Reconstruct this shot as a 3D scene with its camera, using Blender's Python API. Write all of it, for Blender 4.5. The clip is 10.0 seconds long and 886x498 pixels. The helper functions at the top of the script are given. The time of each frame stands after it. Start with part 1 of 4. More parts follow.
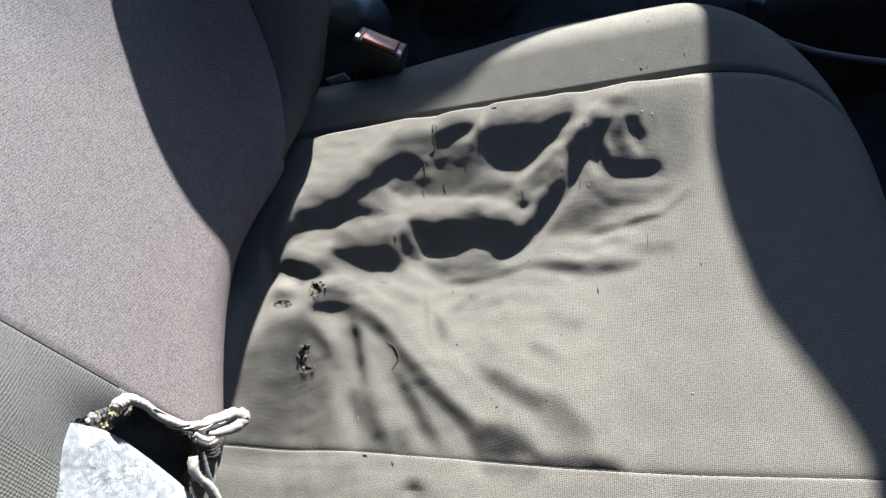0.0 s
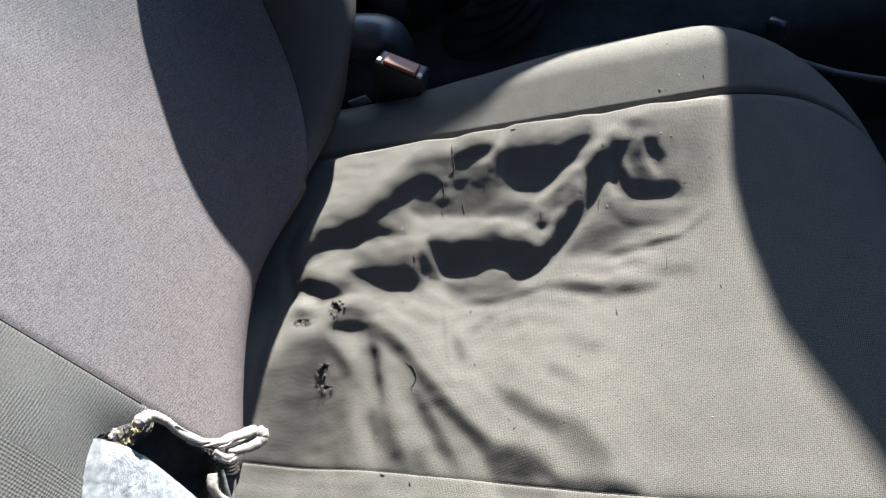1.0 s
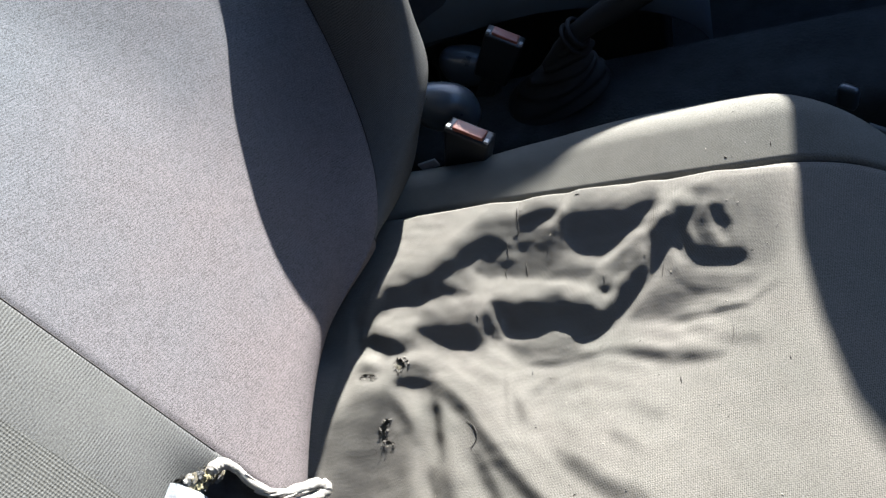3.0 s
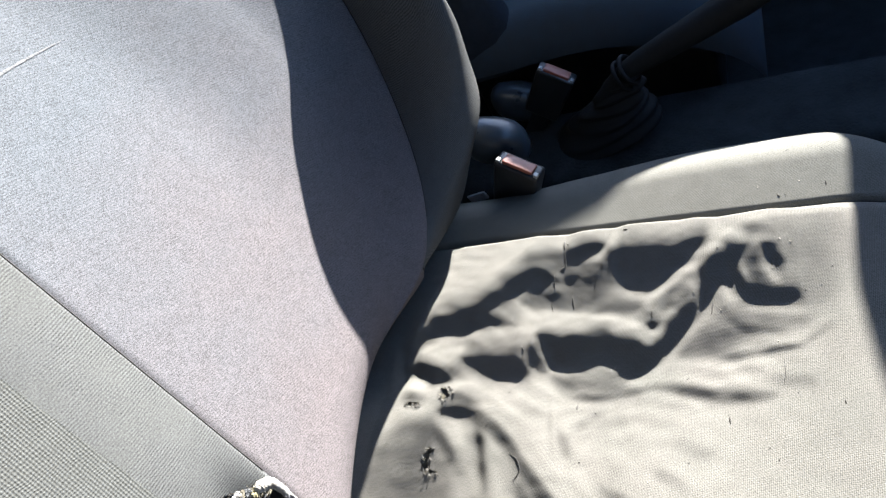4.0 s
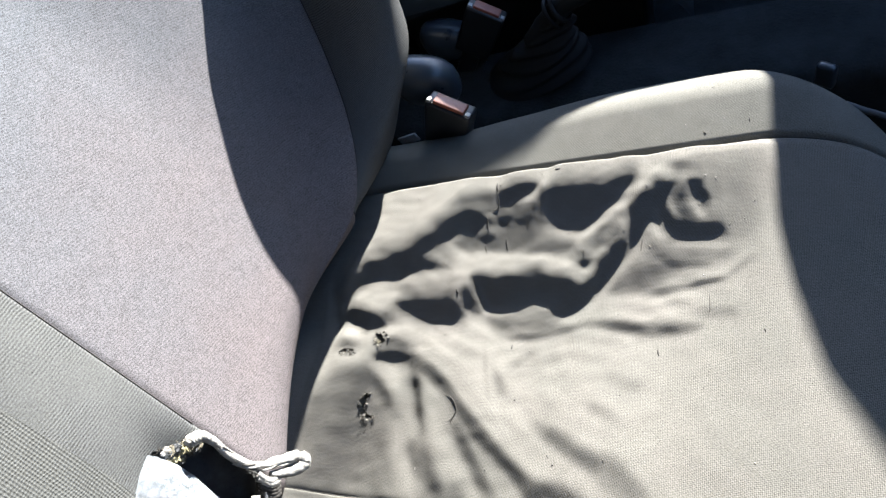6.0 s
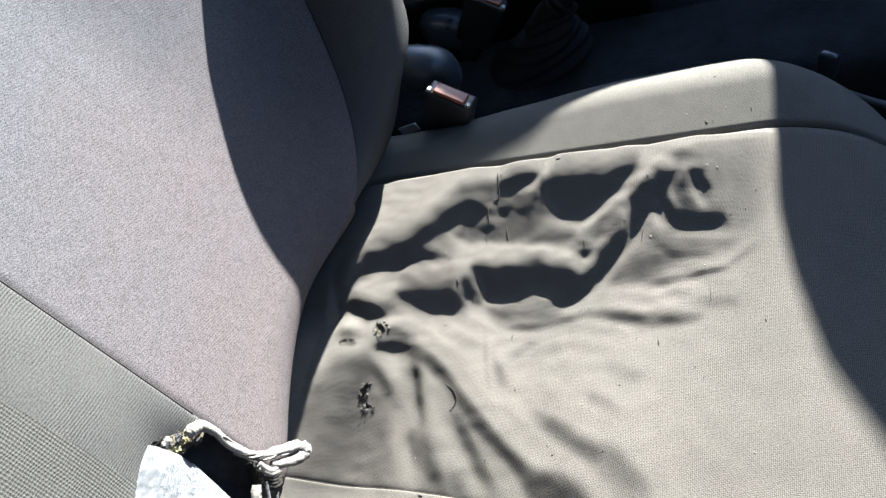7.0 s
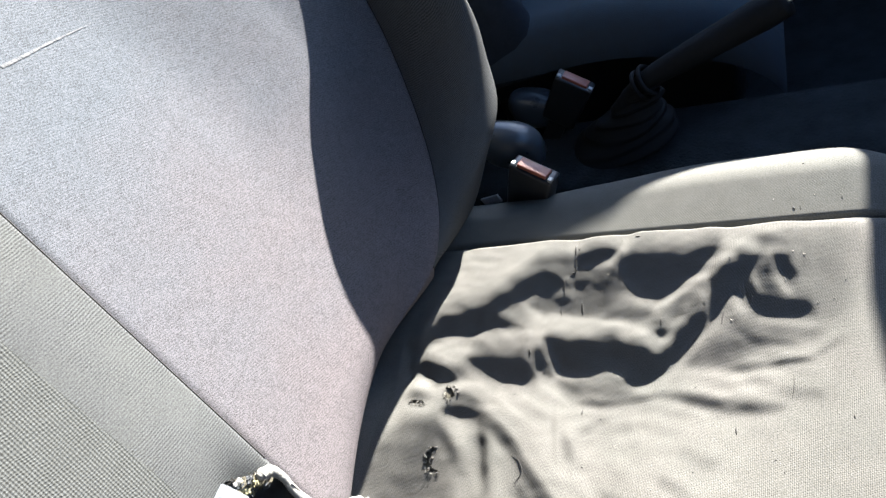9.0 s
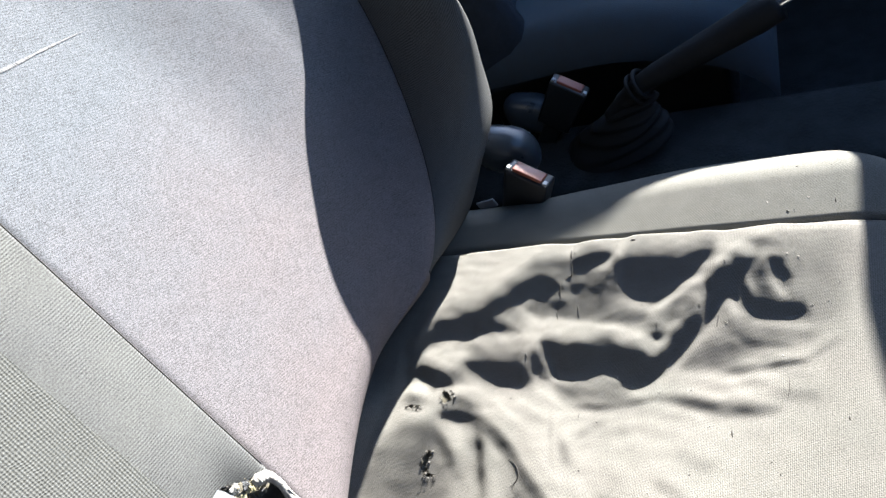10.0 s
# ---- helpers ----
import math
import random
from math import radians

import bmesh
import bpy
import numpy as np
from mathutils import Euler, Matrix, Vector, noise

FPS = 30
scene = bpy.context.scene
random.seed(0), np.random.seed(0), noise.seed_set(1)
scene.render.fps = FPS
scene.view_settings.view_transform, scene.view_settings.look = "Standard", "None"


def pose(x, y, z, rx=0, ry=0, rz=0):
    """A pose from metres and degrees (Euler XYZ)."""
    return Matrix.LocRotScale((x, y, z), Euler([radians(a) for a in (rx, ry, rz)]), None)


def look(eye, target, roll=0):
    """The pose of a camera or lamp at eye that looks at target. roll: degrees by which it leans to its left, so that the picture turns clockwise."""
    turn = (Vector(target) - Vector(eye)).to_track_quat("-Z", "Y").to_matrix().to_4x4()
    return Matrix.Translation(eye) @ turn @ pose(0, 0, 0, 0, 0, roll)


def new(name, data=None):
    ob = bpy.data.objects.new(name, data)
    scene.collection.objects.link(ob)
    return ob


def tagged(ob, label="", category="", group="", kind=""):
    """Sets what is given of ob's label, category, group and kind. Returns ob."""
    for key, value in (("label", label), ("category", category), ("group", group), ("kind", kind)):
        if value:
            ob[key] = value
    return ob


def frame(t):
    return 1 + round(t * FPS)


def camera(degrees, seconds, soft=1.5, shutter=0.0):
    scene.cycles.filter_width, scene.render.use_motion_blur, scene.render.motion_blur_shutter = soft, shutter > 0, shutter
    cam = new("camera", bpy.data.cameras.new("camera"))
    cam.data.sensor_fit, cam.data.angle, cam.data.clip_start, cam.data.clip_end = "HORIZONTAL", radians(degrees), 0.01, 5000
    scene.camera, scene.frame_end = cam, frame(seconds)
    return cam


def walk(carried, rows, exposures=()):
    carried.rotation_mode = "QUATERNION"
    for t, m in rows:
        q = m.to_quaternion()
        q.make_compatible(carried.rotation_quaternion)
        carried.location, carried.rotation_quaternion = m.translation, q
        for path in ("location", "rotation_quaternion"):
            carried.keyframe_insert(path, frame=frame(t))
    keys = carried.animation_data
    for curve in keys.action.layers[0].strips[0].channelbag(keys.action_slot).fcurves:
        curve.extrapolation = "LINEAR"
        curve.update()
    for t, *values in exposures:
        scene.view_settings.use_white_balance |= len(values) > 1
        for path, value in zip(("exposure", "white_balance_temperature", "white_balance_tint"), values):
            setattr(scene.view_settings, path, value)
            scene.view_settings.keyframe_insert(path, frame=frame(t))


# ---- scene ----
# Seat frame: x ahead to the car's front, y inboard, z up from the cushion; metres.
cam = camera(67.83, 10.0, soft=1.35)
PATH = (
    (0, 0.3460, -0.0702, 0.4962, 25.457, 16.845, 3.103),
    (0.5, 0.3487, -0.0707, 0.4982, 26.685, 17.612, 3.547),
    (1, 0.3494, -0.0708, 0.4992, 27.469, 18.362, 4.237),
    (1.5, 0.3488, -0.0744, 0.5009, 28.796, 19.174, 5.718),
    (2, 0.3521, -0.0772, 0.5019, 30.314, 19.633, 7.108),
    (2.5, 0.3533, -0.0724, 0.5065, 31.430, 20.156, 7.525),
    (3, 0.3566, -0.0722, 0.5151, 33.575, 22.597, 8.504),
    (4.5, 0.3608, -0.0815, 0.5230, 38.799, 25.042, 13.507),
    (5, 0.3610, -0.0824, 0.5222, 38.729, 24.707, 13.240),
    (5.5, 0.3598, -0.0789, 0.5128, 34.072, 22.598, 9.947),
    (6, 0.3547, -0.0759, 0.5107, 31.555, 20.937, 7.726),
    (7.5, 0.3554, -0.0761, 0.5085, 30.792, 21.042, 8.047),
    (8, 0.3510, -0.0808, 0.5132, 33.005, 21.216, 9.719),
    (8.5, 0.3580, -0.0859, 0.5168, 38.059, 24.007, 13.800),
    (9, 0.3605, -0.0874, 0.5177, 39.955, 24.213, 15.321),
    (9.5, 0.3579, -0.0892, 0.5187, 40.207, 23.829, 15.205),
    (10, 0.3616, -0.0881, 0.5176, 40.197, 24.176, 14.875),
)
EXPOSURES = ((0.0, 3.09), (0.5, 2.96), (1.0, 3.03), (2.5, 3.18), (3.0, 3.38), (4.5, 3.74), (5.0, 3.74), (5.5, 3.72), (6.0, 3.59), (7.5, 3.35), (8.0, 3.37), (8.5, 3.51), (9.0, 3.64), (10.0, 3.75))
walk(cam, [(t, pose(*row)) for t, *row in PATH], EXPOSURES)

# ---- light ----
SUN = Vector((0.22, 1.0, 0.42)).normalized()      # towards the sun
world = bpy.data.worlds.new("sky")
scene.world = world
world.use_nodes = True
wn = world.node_tree.nodes
sky = wn.new("ShaderNodeTexSky")
sky.sky_type, sky.sun_disc = "NISHITA", False
sky.ozone_density, sky.dust_density = 4.5, 0.6
sky.sun_elevation = math.asin(SUN.z)
sky.sun_rotation = math.atan2(SUN.x, SUN.y)
world.node_tree.links.new(sky.outputs[0], wn["Background"].inputs[0])
wn["Background"].inputs[1].default_value = 0.11
sun_data = bpy.data.lights.new("sun", "SUN")
sun_data.energy, sun_data.angle, sun_data.color = 5.0, radians(0.53), (1.0, 0.97, 0.93)
sun = new("sun", sun_data)
sun.matrix_world = look(SUN * 5, (0, 0, 0))


# ---- materials ----
def material(name, color, rough=0.8, metallic=0.0, sheen=0.0, spec=0.3):
    m = bpy.data.materials.new(name)
    m.use_nodes = True
    b = m.node_tree.nodes["Principled BSDF"]
    b.inputs["Base Color"].default_value = (*color, 1)
    b.inputs["Roughness"].default_value = rough
    b.inputs["Metallic"].default_value = metallic
    b.inputs["Sheen Weight"].default_value = sheen
    b.inputs["Specular IOR Level"].default_value = spec
    return m


def node(m, kind, links=(), **values):
    n = m.node_tree.nodes.new(kind)
    for key, value in values.items():
        if key in n.inputs:
            n.inputs[key].default_value = value
    for socket, source in links:
        m.node_tree.links.new(source, n.inputs[socket])
    return n


def math_node(m, op, a, b=0.0, c=0.0):
    n = m.node_tree.nodes.new("ShaderNodeMath")
    n.operation = op
    for i, v in enumerate((a, b, c)):
        if isinstance(v, (int, float)):
            n.inputs[i].default_value = v
        else:
            m.node_tree.links.new(v, n.inputs[i])
    return n.outputs[0]


def mix_node(m, how, fac, a, b):
    n = m.node_tree.nodes.new("ShaderNodeMix")
    n.data_type, n.blend_type = "RGBA", how
    for i, v in ((0, fac), (6, a), (7, b)):
        if isinstance(v, (int, float)):
            n.inputs[i].default_value = v
        elif isinstance(v, tuple):
            n.inputs[i].default_value = (*v, 1)
        else:
            m.node_tree.links.new(v, n.inputs[i])
    return n.outputs[2]


def ramp(m, source, low, high, a=0.0, b=1.0):
    """source mapped from low..high to a..b, held at the ends."""
    n = node(m, "ShaderNodeMapRange", [("Value", source)])
    n.inputs["From Min"].default_value, n.inputs["From Max"].default_value = low, high
    n.inputs["To Min"].default_value, n.inputs["To Max"].default_value = a, b
    return n.outputs[0]


def cloth(name, color, period, turn, depth, weave, tint, grain=0.15, fine=900.0, rough=0.9, stain=0.3, line=0.5, patch=9.0, wear=0.35, sky_tint=None, sparkle=0.15):
    """Woven cloth on UV in metres: threads of the given period, crossing at the given turn, rubbed flat in places."""
    m = material(name, color, rough, spec=0.03)
    uv = m.node_tree.nodes.new("ShaderNodeUVMap").outputs[0]
    wob = node(m, "ShaderNodeTexNoise", [("Vector", uv)], Scale=220.0, Detail=2.0)
    xyz = node(m, "ShaderNodeSeparateXYZ", [("Vector", uv)]).outputs
    c, s, k = math.cos(radians(turn)), math.sin(radians(turn)), 2 * math.pi / period
    drift = node(m, "ShaderNodeTexNoise", [("Vector", uv)], Scale=48.0, Detail=2.0)
    jitter = math_node(m, "ADD", math_node(m, "MULTIPLY", wob.outputs[0], 2.2), math_node(m, "MULTIPLY", drift.outputs[0], 11.0))
    a = math_node(m, "ADD", math_node(m, "ADD", math_node(m, "MULTIPLY", xyz[0], c * k), math_node(m, "MULTIPLY", xyz[1], s * k)), jitter)
    b = math_node(m, "ADD", math_node(m, "ADD", math_node(m, "MULTIPLY", xyz[0], -s * k), math_node(m, "MULTIPLY", xyz[1], c * k)), jitter)
    sa, sb = math_node(m, "SINE", a), math_node(m, "SINE", b)
    cross = math_node(m, "MULTIPLY", sa, sb)
    thread = math_node(m, "ADD", math_node(m, "MULTIPLY", cross, 1 - line), math_node(m, "MULTIPLY", sa, line))
    specks = math_node(m, "SUBTRACT", node(m, "ShaderNodeTexNoise", [("Vector", uv)], Scale=fine, Detail=2.0, Roughness=0.7).outputs[0], 0.5)
    snap = m.node_tree.nodes.new("ShaderNodeVectorMath")
    snap.operation = "SNAP"
    m.node_tree.links.new(uv, snap.inputs[0])
    snap.inputs[1].default_value = (0.00055, 0.00055, 0.00055)
    fibre = math_node(m, "SUBTRACT", node(m, "ShaderNodeTexWhiteNoise", [("Vector", snap.outputs[0])]).outputs[0], 0.5)
    wide = node(m, "ShaderNodeTexNoise", [("Vector", uv)], Scale=patch, Detail=4.0, Roughness=0.6)
    mottle = node(m, "ShaderNodeTexNoise", [("Vector", uv)], Scale=55.0, Detail=5.0, Roughness=0.65).outputs[0]
    rubbed = ramp(m, node(m, "ShaderNodeTexNoise", [("Vector", uv)], Scale=26.0, Detail=3.0).outputs[0], 0.4, 0.62, 1.0, 1.0 - wear)
    relief = math_node(m, "MULTIPLY", thread, rubbed)
    tone = math_node(m, "ADD", math_node(m, "MULTIPLY", relief, weave), math_node(m, "MULTIPLY", specks, 5.0 * grain))
    tone = math_node(m, "ADD", tone, math_node(m, "MULTIPLY", math_node(m, "SUBTRACT", mottle, 0.5), stain))
    tone = math_node(m, "ADD", tone, math_node(m, "MULTIPLY", fibre, sparkle))
    tone = math_node(m, "MAXIMUM", math_node(m, "ADD", tone, 1.0), 0.25)
    # Colour shifts to tint up the height: the sky's sheen painted in.
    if sky_tint:
        blotch = math_node(m, "MULTIPLY", math_node(m, "SUBTRACT", wide.outputs[0], 0.5), 0.35)
        share = ramp(m, math_node(m, "ADD", xyz[1], blotch), sky_tint[0], sky_tint[1])
    else:
        share = ramp(m, wide.outputs[0], 0.35, 0.65)
    hue = mix_node(m, "MIX", share, color, tint)
    gray = node(m, "ShaderNodeCombineColor", [("Red", tone), ("Green", tone), ("Blue", tone)])
    shade = mix_node(m, "MULTIPLY", 1.0, hue, gray.outputs[0])
    bsdf = m.node_tree.nodes["Principled BSDF"]
    m.node_tree.links.new(shade, bsdf.inputs["Base Color"])
    high = math_node(m, "ADD", relief, math_node(m, "MULTIPLY", specks, 0.5))
    bump = node(m, "ShaderNodeBump", [("Height", high)], Strength=0.8, Distance=depth)
    m.node_tree.links.new(bump.outputs[0], bsdf.inputs["Normal"])
    return m


def worn(name, color, rough, scale, amount, bump=0.0, metallic=0.0, spec=0.4):
    """A plain material with uneven colour and gloss."""
    m = material(name, color, rough, metallic, spec=spec)
    bsdf = m.node_tree.nodes["Principled BSDF"]
    co = m.node_tree.nodes.new("ShaderNodeTexCoord").outputs["Object"]
    n = node(m, "ShaderNodeTexNoise", [("Vector", co)], Scale=scale, Detail=5.0, Roughness=0.6).outputs[0]
    tone = ramp(m, n, 0.3, 0.7, 1 - amount, 1 + amount)
    gray = node(m, "ShaderNodeCombineColor", [("Red", tone), ("Green", tone), ("Blue", tone)])
    m.node_tree.links.new(mix_node(m, "MULTIPLY", 1.0, color, gray.outputs[0]), bsdf.inputs["Base Color"])
    m.node_tree.links.new(ramp(m, n, 0.3, 0.7, rough - 0.1, min(rough + 0.1, 1)), bsdf.inputs["Roughness"])
    if bump:
        f = node(m, "ShaderNodeTexNoise", [("Vector", co)], Scale=scale * 12, Detail=3.0).outputs[0]
        b = node(m, "ShaderNodeBump", [("Height", f)], Strength=0.7, Distance=bump)
        m.node_tree.links.new(b.outputs[0], bsdf.inputs["Normal"])
    return m


cushion_cloth = cloth("cushion_cloth", (0.0895, 0.0852, 0.077), 0.00165, 40, 0.00006, 0.65, (0.084, 0.0825, 0.074), line=0.2, grain=0.3, fine=800.0, wear=0.3)
smooth_cloth = cloth("smooth_taupe_cloth", (0.087, 0.0855, 0.0765), 0.0019, 40, 0.00006, 0.22, (0.082, 0.082, 0.074), line=0.4, grain=0.35, fine=900.0, wear=0.8, stain=0.4)
bolster_cloth = cloth("bolster_cloth", (0.067, 0.069, 0.067), 0.0021, 72, 0.00008, 0.42, (0.063, 0.065, 0.065), line=0.75, grain=0.32, fine=750.0, wear=0.7)
mesh_cloth = cloth("mesh_cloth", (0.065, 0.067, 0.064), 0.0031, 25, 0.00016, 0.28, (0.061, 0.063, 0.060), line=0.0, grain=0.25, fine=750.0, wear=0.1)
# Blue above, pink below: the light's hue is put into the colour.
back_cloth = cloth("back_cloth", (0.101, 0.0905, 0.0925), 0.0021, 62, 0.00003, 0.16, (0.0845, 0.0915, 0.101), grain=0.35, fine=1500.0, sparkle=0.8, stain=0.25, line=0.7, patch=6.0, sky_tint=(0.09, 0.40))
black_plastic = worn("black_plastic", (0.010, 0.0108, 0.0125), 0.38, 40, 0.2, 0.0001)
grey_plastic = worn("blue_black_plastic", (0.023, 0.031, 0.039), 0.35, 30, 0.2, 0.00015)
red_plastic = worn("red_plastic", (0.1934, 0.0595, 0.0372), 0.45, 60, 0.2, 0.0001)
chip = worn("white_plastic", (0.2232, 0.2306, 0.2306), 0.3, 60, 0.1)
interior = worn("dark_interior", (0.02, 0.02, 0.022), 0.85, 12, 0.3, 0.001)
carpet = worn("dark_carpet", (0.018, 0.0205, 0.021), 0.95, 25, 0.35, 0.003, spec=0.1)
leather = worn("black_leather", (0.012, 0.013, 0.014), 0.7, 25, 0.25, 0.0006, spec=0.12)
chrome = worn("chrome", (0.75, 0.75, 0.76), 0.18, 30, 0.1, metallic=1.0)
pale_webbing = worn("pale_webbing", (0.20, 0.205, 0.21), 0.8, 80, 0.2, 0.0004)
webbing = worn("grey_webbing", (0.0595, 0.0632, 0.0670), 0.8, 80, 0.2, 0.0004)
foam = worn("pale_foam", (0.18, 0.198, 0.214), 0.95, 170, 0.42, 0.0015, spec=0.1)
fleece = worn("white_cotton", (0.2, 0.195, 0.18), 0.95, 120, 0.14, 0.0008, spec=0.1)
old_foam = worn("yellowed_foam", (0.17, 0.155, 0.095), 0.95, 120, 0.3, 0.001, spec=0.1)
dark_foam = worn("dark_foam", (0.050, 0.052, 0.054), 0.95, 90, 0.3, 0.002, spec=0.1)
thread_dark = worn("dark_thread", (0.0186, 0.0167, 0.0143), 0.9, 200, 0.2)
thread_pale = worn("pale_thread", (0.1860, 0.1748, 0.1488), 0.9, 200, 0.2)
cushion_thread = worn("taupe_thread", (0.095, 0.09, 0.081), 0.9, 300, 0.35, 0.0006, spec=0.05)
wadding = worn("olive_wadding", (0.085, 0.078, 0.060), 0.95, 160, 0.5, 0.0012, spec=0.05)
chalk = worn("chalky_scuff", (0.125, 0.128, 0.132), 0.95, 300, 0.2)
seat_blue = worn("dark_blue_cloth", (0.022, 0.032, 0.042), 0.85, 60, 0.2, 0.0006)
# The same blue cloth, darkened to paint in the backrest's shade.
seat_shaded = worn("shaded_blue_cloth", (0.018, 0.023, 0.030), 0.9, 60, 0.2, 0.0006, spec=0.1)
asphalt = worn("asphalt", (0.06, 0.06, 0.058), 0.9, 3, 0.3, 0.004)


# ---- mesh helpers ----
def mesh_object(name, verts, faces, mat, parent=None, smooth=True, label=""):
    me = bpy.data.meshes.new(name)
    me.from_pydata([tuple(v) for v in verts], [], [tuple(f) for f in faces])
    me.materials.append(mat)
    if smooth:
        me.polygons.foreach_set("use_smooth", [True] * len(me.polygons))
    ob = new(name, me)
    if parent:
        ob.parent = parent
    if label:
        ob["label"] = label
    return ob


def grid(name, pts, mat, parent=None, label="", uv=None, keep=None):
    """pts: an array (rows, columns, 3); uv in metres; keep: the faces that are not torn out."""
    r, c, _ = pts.shape
    k = np.arange(r * c).reshape(r, c)
    f = np.stack([k[:-1, :-1], k[1:, :-1], k[1:, 1:], k[:-1, 1:]], -1).reshape(-1, 4)
    if keep is not None:
        f = f[keep.reshape(-1)]
    ob = mesh_object(name, pts.reshape(-1, 3).tolist(), f.tolist(), mat, parent, True, label)
    if uv is not None:
        layer = ob.data.uv_layers.new(name="UVMap")
        layer.data.foreach_set("uv", uv.reshape(-1, 2)[f.reshape(-1)].astype(np.float32).reshape(-1))
    return ob


def box(name, lo, hi, mat, parent=None, bevel=0.0, label="", segments=3):
    bm = bmesh.new()
    bmesh.ops.create_cube(bm, size=1)
    for v in bm.verts:
        v.co = [lo[i] + (v.co[i] + 0.5) * (hi[i] - lo[i]) for i in range(3)]
    if bevel:
        bmesh.ops.bevel(bm, geom=bm.edges[:], offset=bevel, segments=segments, profile=0.5, affect="EDGES")
    return part(name, bm, mat, parent, label)


def part(name, bm, mat, parent=None, label=""):
    bmesh.ops.recalc_face_normals(bm, faces=bm.faces[:])
    me = bpy.data.meshes.new(name)
    bm.to_mesh(me)
    bm.free()
    me.materials.append(mat)
    me.polygons.foreach_set("use_smooth", [True] * len(me.polygons))
    me.set_sharp_from_angle(angle=radians(40))
    ob = new(name, me)
    if parent:
        ob.parent = parent
    if label:
        ob["label"] = label
    return ob


def smooth(a, b, x):
    t = np.clip((x - a) / (b - a), 0, 1)
    return t * t * (3 - 2 * t)


def curve_points(points, steps=10):
    """A smooth line through the given points."""
    p = np.array(points, float)
    p = np.vstack([2 * p[0] - p[1], p, 2 * p[-1] - p[-2]])
    t = np.linspace(0, 1, steps, endpoint=False)[:, None]
    out = []
    for i in range(1, len(p) - 2):
        a, b, c, d = p[i - 1:i + 3]
        out.append(0.5 * (2 * b + (c - a) * t + (2 * a - 5 * b + 4 * c - d) * t ** 2 + (3 * b - a - 3 * c + d) * t ** 3))
    return np.vstack(out + [p[-2:-1]])


def tube(name, line, radius, mat, parent=None, label="", sides=8, flat=1.0, rough=0.0):
    """A round or flattened tube along a line; radius: one number, or one for each point."""
    line = np.array(line, float)
    n = len(line)
    rad = np.broadcast_to(np.array(radius, float), (n,))
    ring = []
    side = np.array((0.0, 0.0, 1.0))
    for i in range(n):
        ahead = line[min(i + 1, n - 1)] - line[max(i - 1, 0)]
        ahead /= np.linalg.norm(ahead) + 1e-9
        side = side - ahead * (side @ ahead)
        if np.linalg.norm(side) < 1e-3:
            side = np.cross(ahead, (1.0, 0.3, 0.0))
        side /= np.linalg.norm(side)
        other = np.cross(ahead, side)
        for k in range(sides):
            a = 2 * math.pi * k / sides
            r = rad[i] * (1 + rough * (random.random() - 0.5))
            ring.append(line[i] + r * (math.cos(a) * other + flat * math.sin(a) * side))
    faces = [(i * sides + k, i * sides + (k + 1) % sides, (i + 1) * sides + (k + 1) % sides, (i + 1) * sides + k) for i in range(n - 1) for k in range(sides)]
    faces += [tuple(range(sides))[::-1], tuple(range((n - 1) * sides, n * sides))]
    return mesh_object(name, ring, faces, mat, parent, True, label)


def inside(x, y, corners):
    """Which of the points (x, y) lie in the outline."""
    c = np.zeros(x.shape, bool)
    for (x1, y1), (x2, y2) in zip(corners, corners[1:] + corners[:1]):
        c ^= ((y1 > y) != (y2 > y)) & (x < (x2 - x1) * (y - y1) / ((y2 - y1) or 1e-9) + x1)
    return c


# ---- the car round the seat ----
def wall_with_hole(name, outline, hole, y0, y1, mat):
    """A plate in the x-z plane between y0 and y1, with a hole of as many corners as its outline."""
    n = len(outline)
    verts = [(x, y, z) for y in (y0, y1) for ring in (outline, hole) for x, z in ring]
    faces = []
    for i in range(n):
        j = (i + 1) % n
        o0, h0, o1, h1 = 0, n, 2 * n, 3 * n
        faces += [(o0 + i, o0 + j, h0 + j, h0 + i), (o1 + i, h1 + i, h1 + j, o1 + j), (o0 + i, o1 + i, o1 + j, o0 + j), (h0 + i, h0 + j, h1 + j, h1 + i)]
    return tagged(mesh_object(name, verts, faces, mat, smooth=False), kind="structure")


# The unseen far door: its sill, a made-up mirror's corner and the window above them, cut so the sun's patch falls as
# seen.
DOOR_Y = 1.2
wall_with_hole("wall_far",
               ((-1.3, -0.42), (0.2, -0.42), (0.5, -0.42), (0.7, -0.42), (0.9, -0.42), (1.1, -0.42), (1.3, -0.42), (1.3, 0.0), (1.3, 0.2), (1.3, 0.35), (1.3, 0.5), (1.3, 0.98), (-1.3, 0.98)),
               ((-0.25, 0.388), (0.29, 0.383), (0.385, 0.367), (0.46, 0.341), (0.54, 0.326), (0.583, 0.332), (0.607, 0.371), (0.622, 0.407), (0.641, 0.434), (0.668, 0.463), (0.745, 0.514), (0.86, 0.86), (-0.25, 0.86)),
               DOOR_Y, DOOR_Y + 0.012, interior)
# Unseen roof, its front edge set by how much skylight gets in.
tagged(box("roof", (-1.3, -0.42, 0.98), (0.72, 1.25, 1.02), interior), kind="structure")
tagged(box("floor", (-1.3, -0.4, -0.36), (1.3, 1.25, -0.32), carpet), kind="structure")
tagged(box("wall_rear", (-1.34, -0.42, -0.46), (-1.3, 1.25, 1.02), interior), kind="structure")
# Unseen near and front panels, added to block skylight from the seat.
tagged(box("near_sky_block", (-1.3, -0.42, -0.46), (1.3, -0.38, 1.02), interior), kind="structure")
tagged(box("front_sky_block", (1.3, -0.42, -0.46), (1.34, 1.25, 0.98), interior), kind="structure")
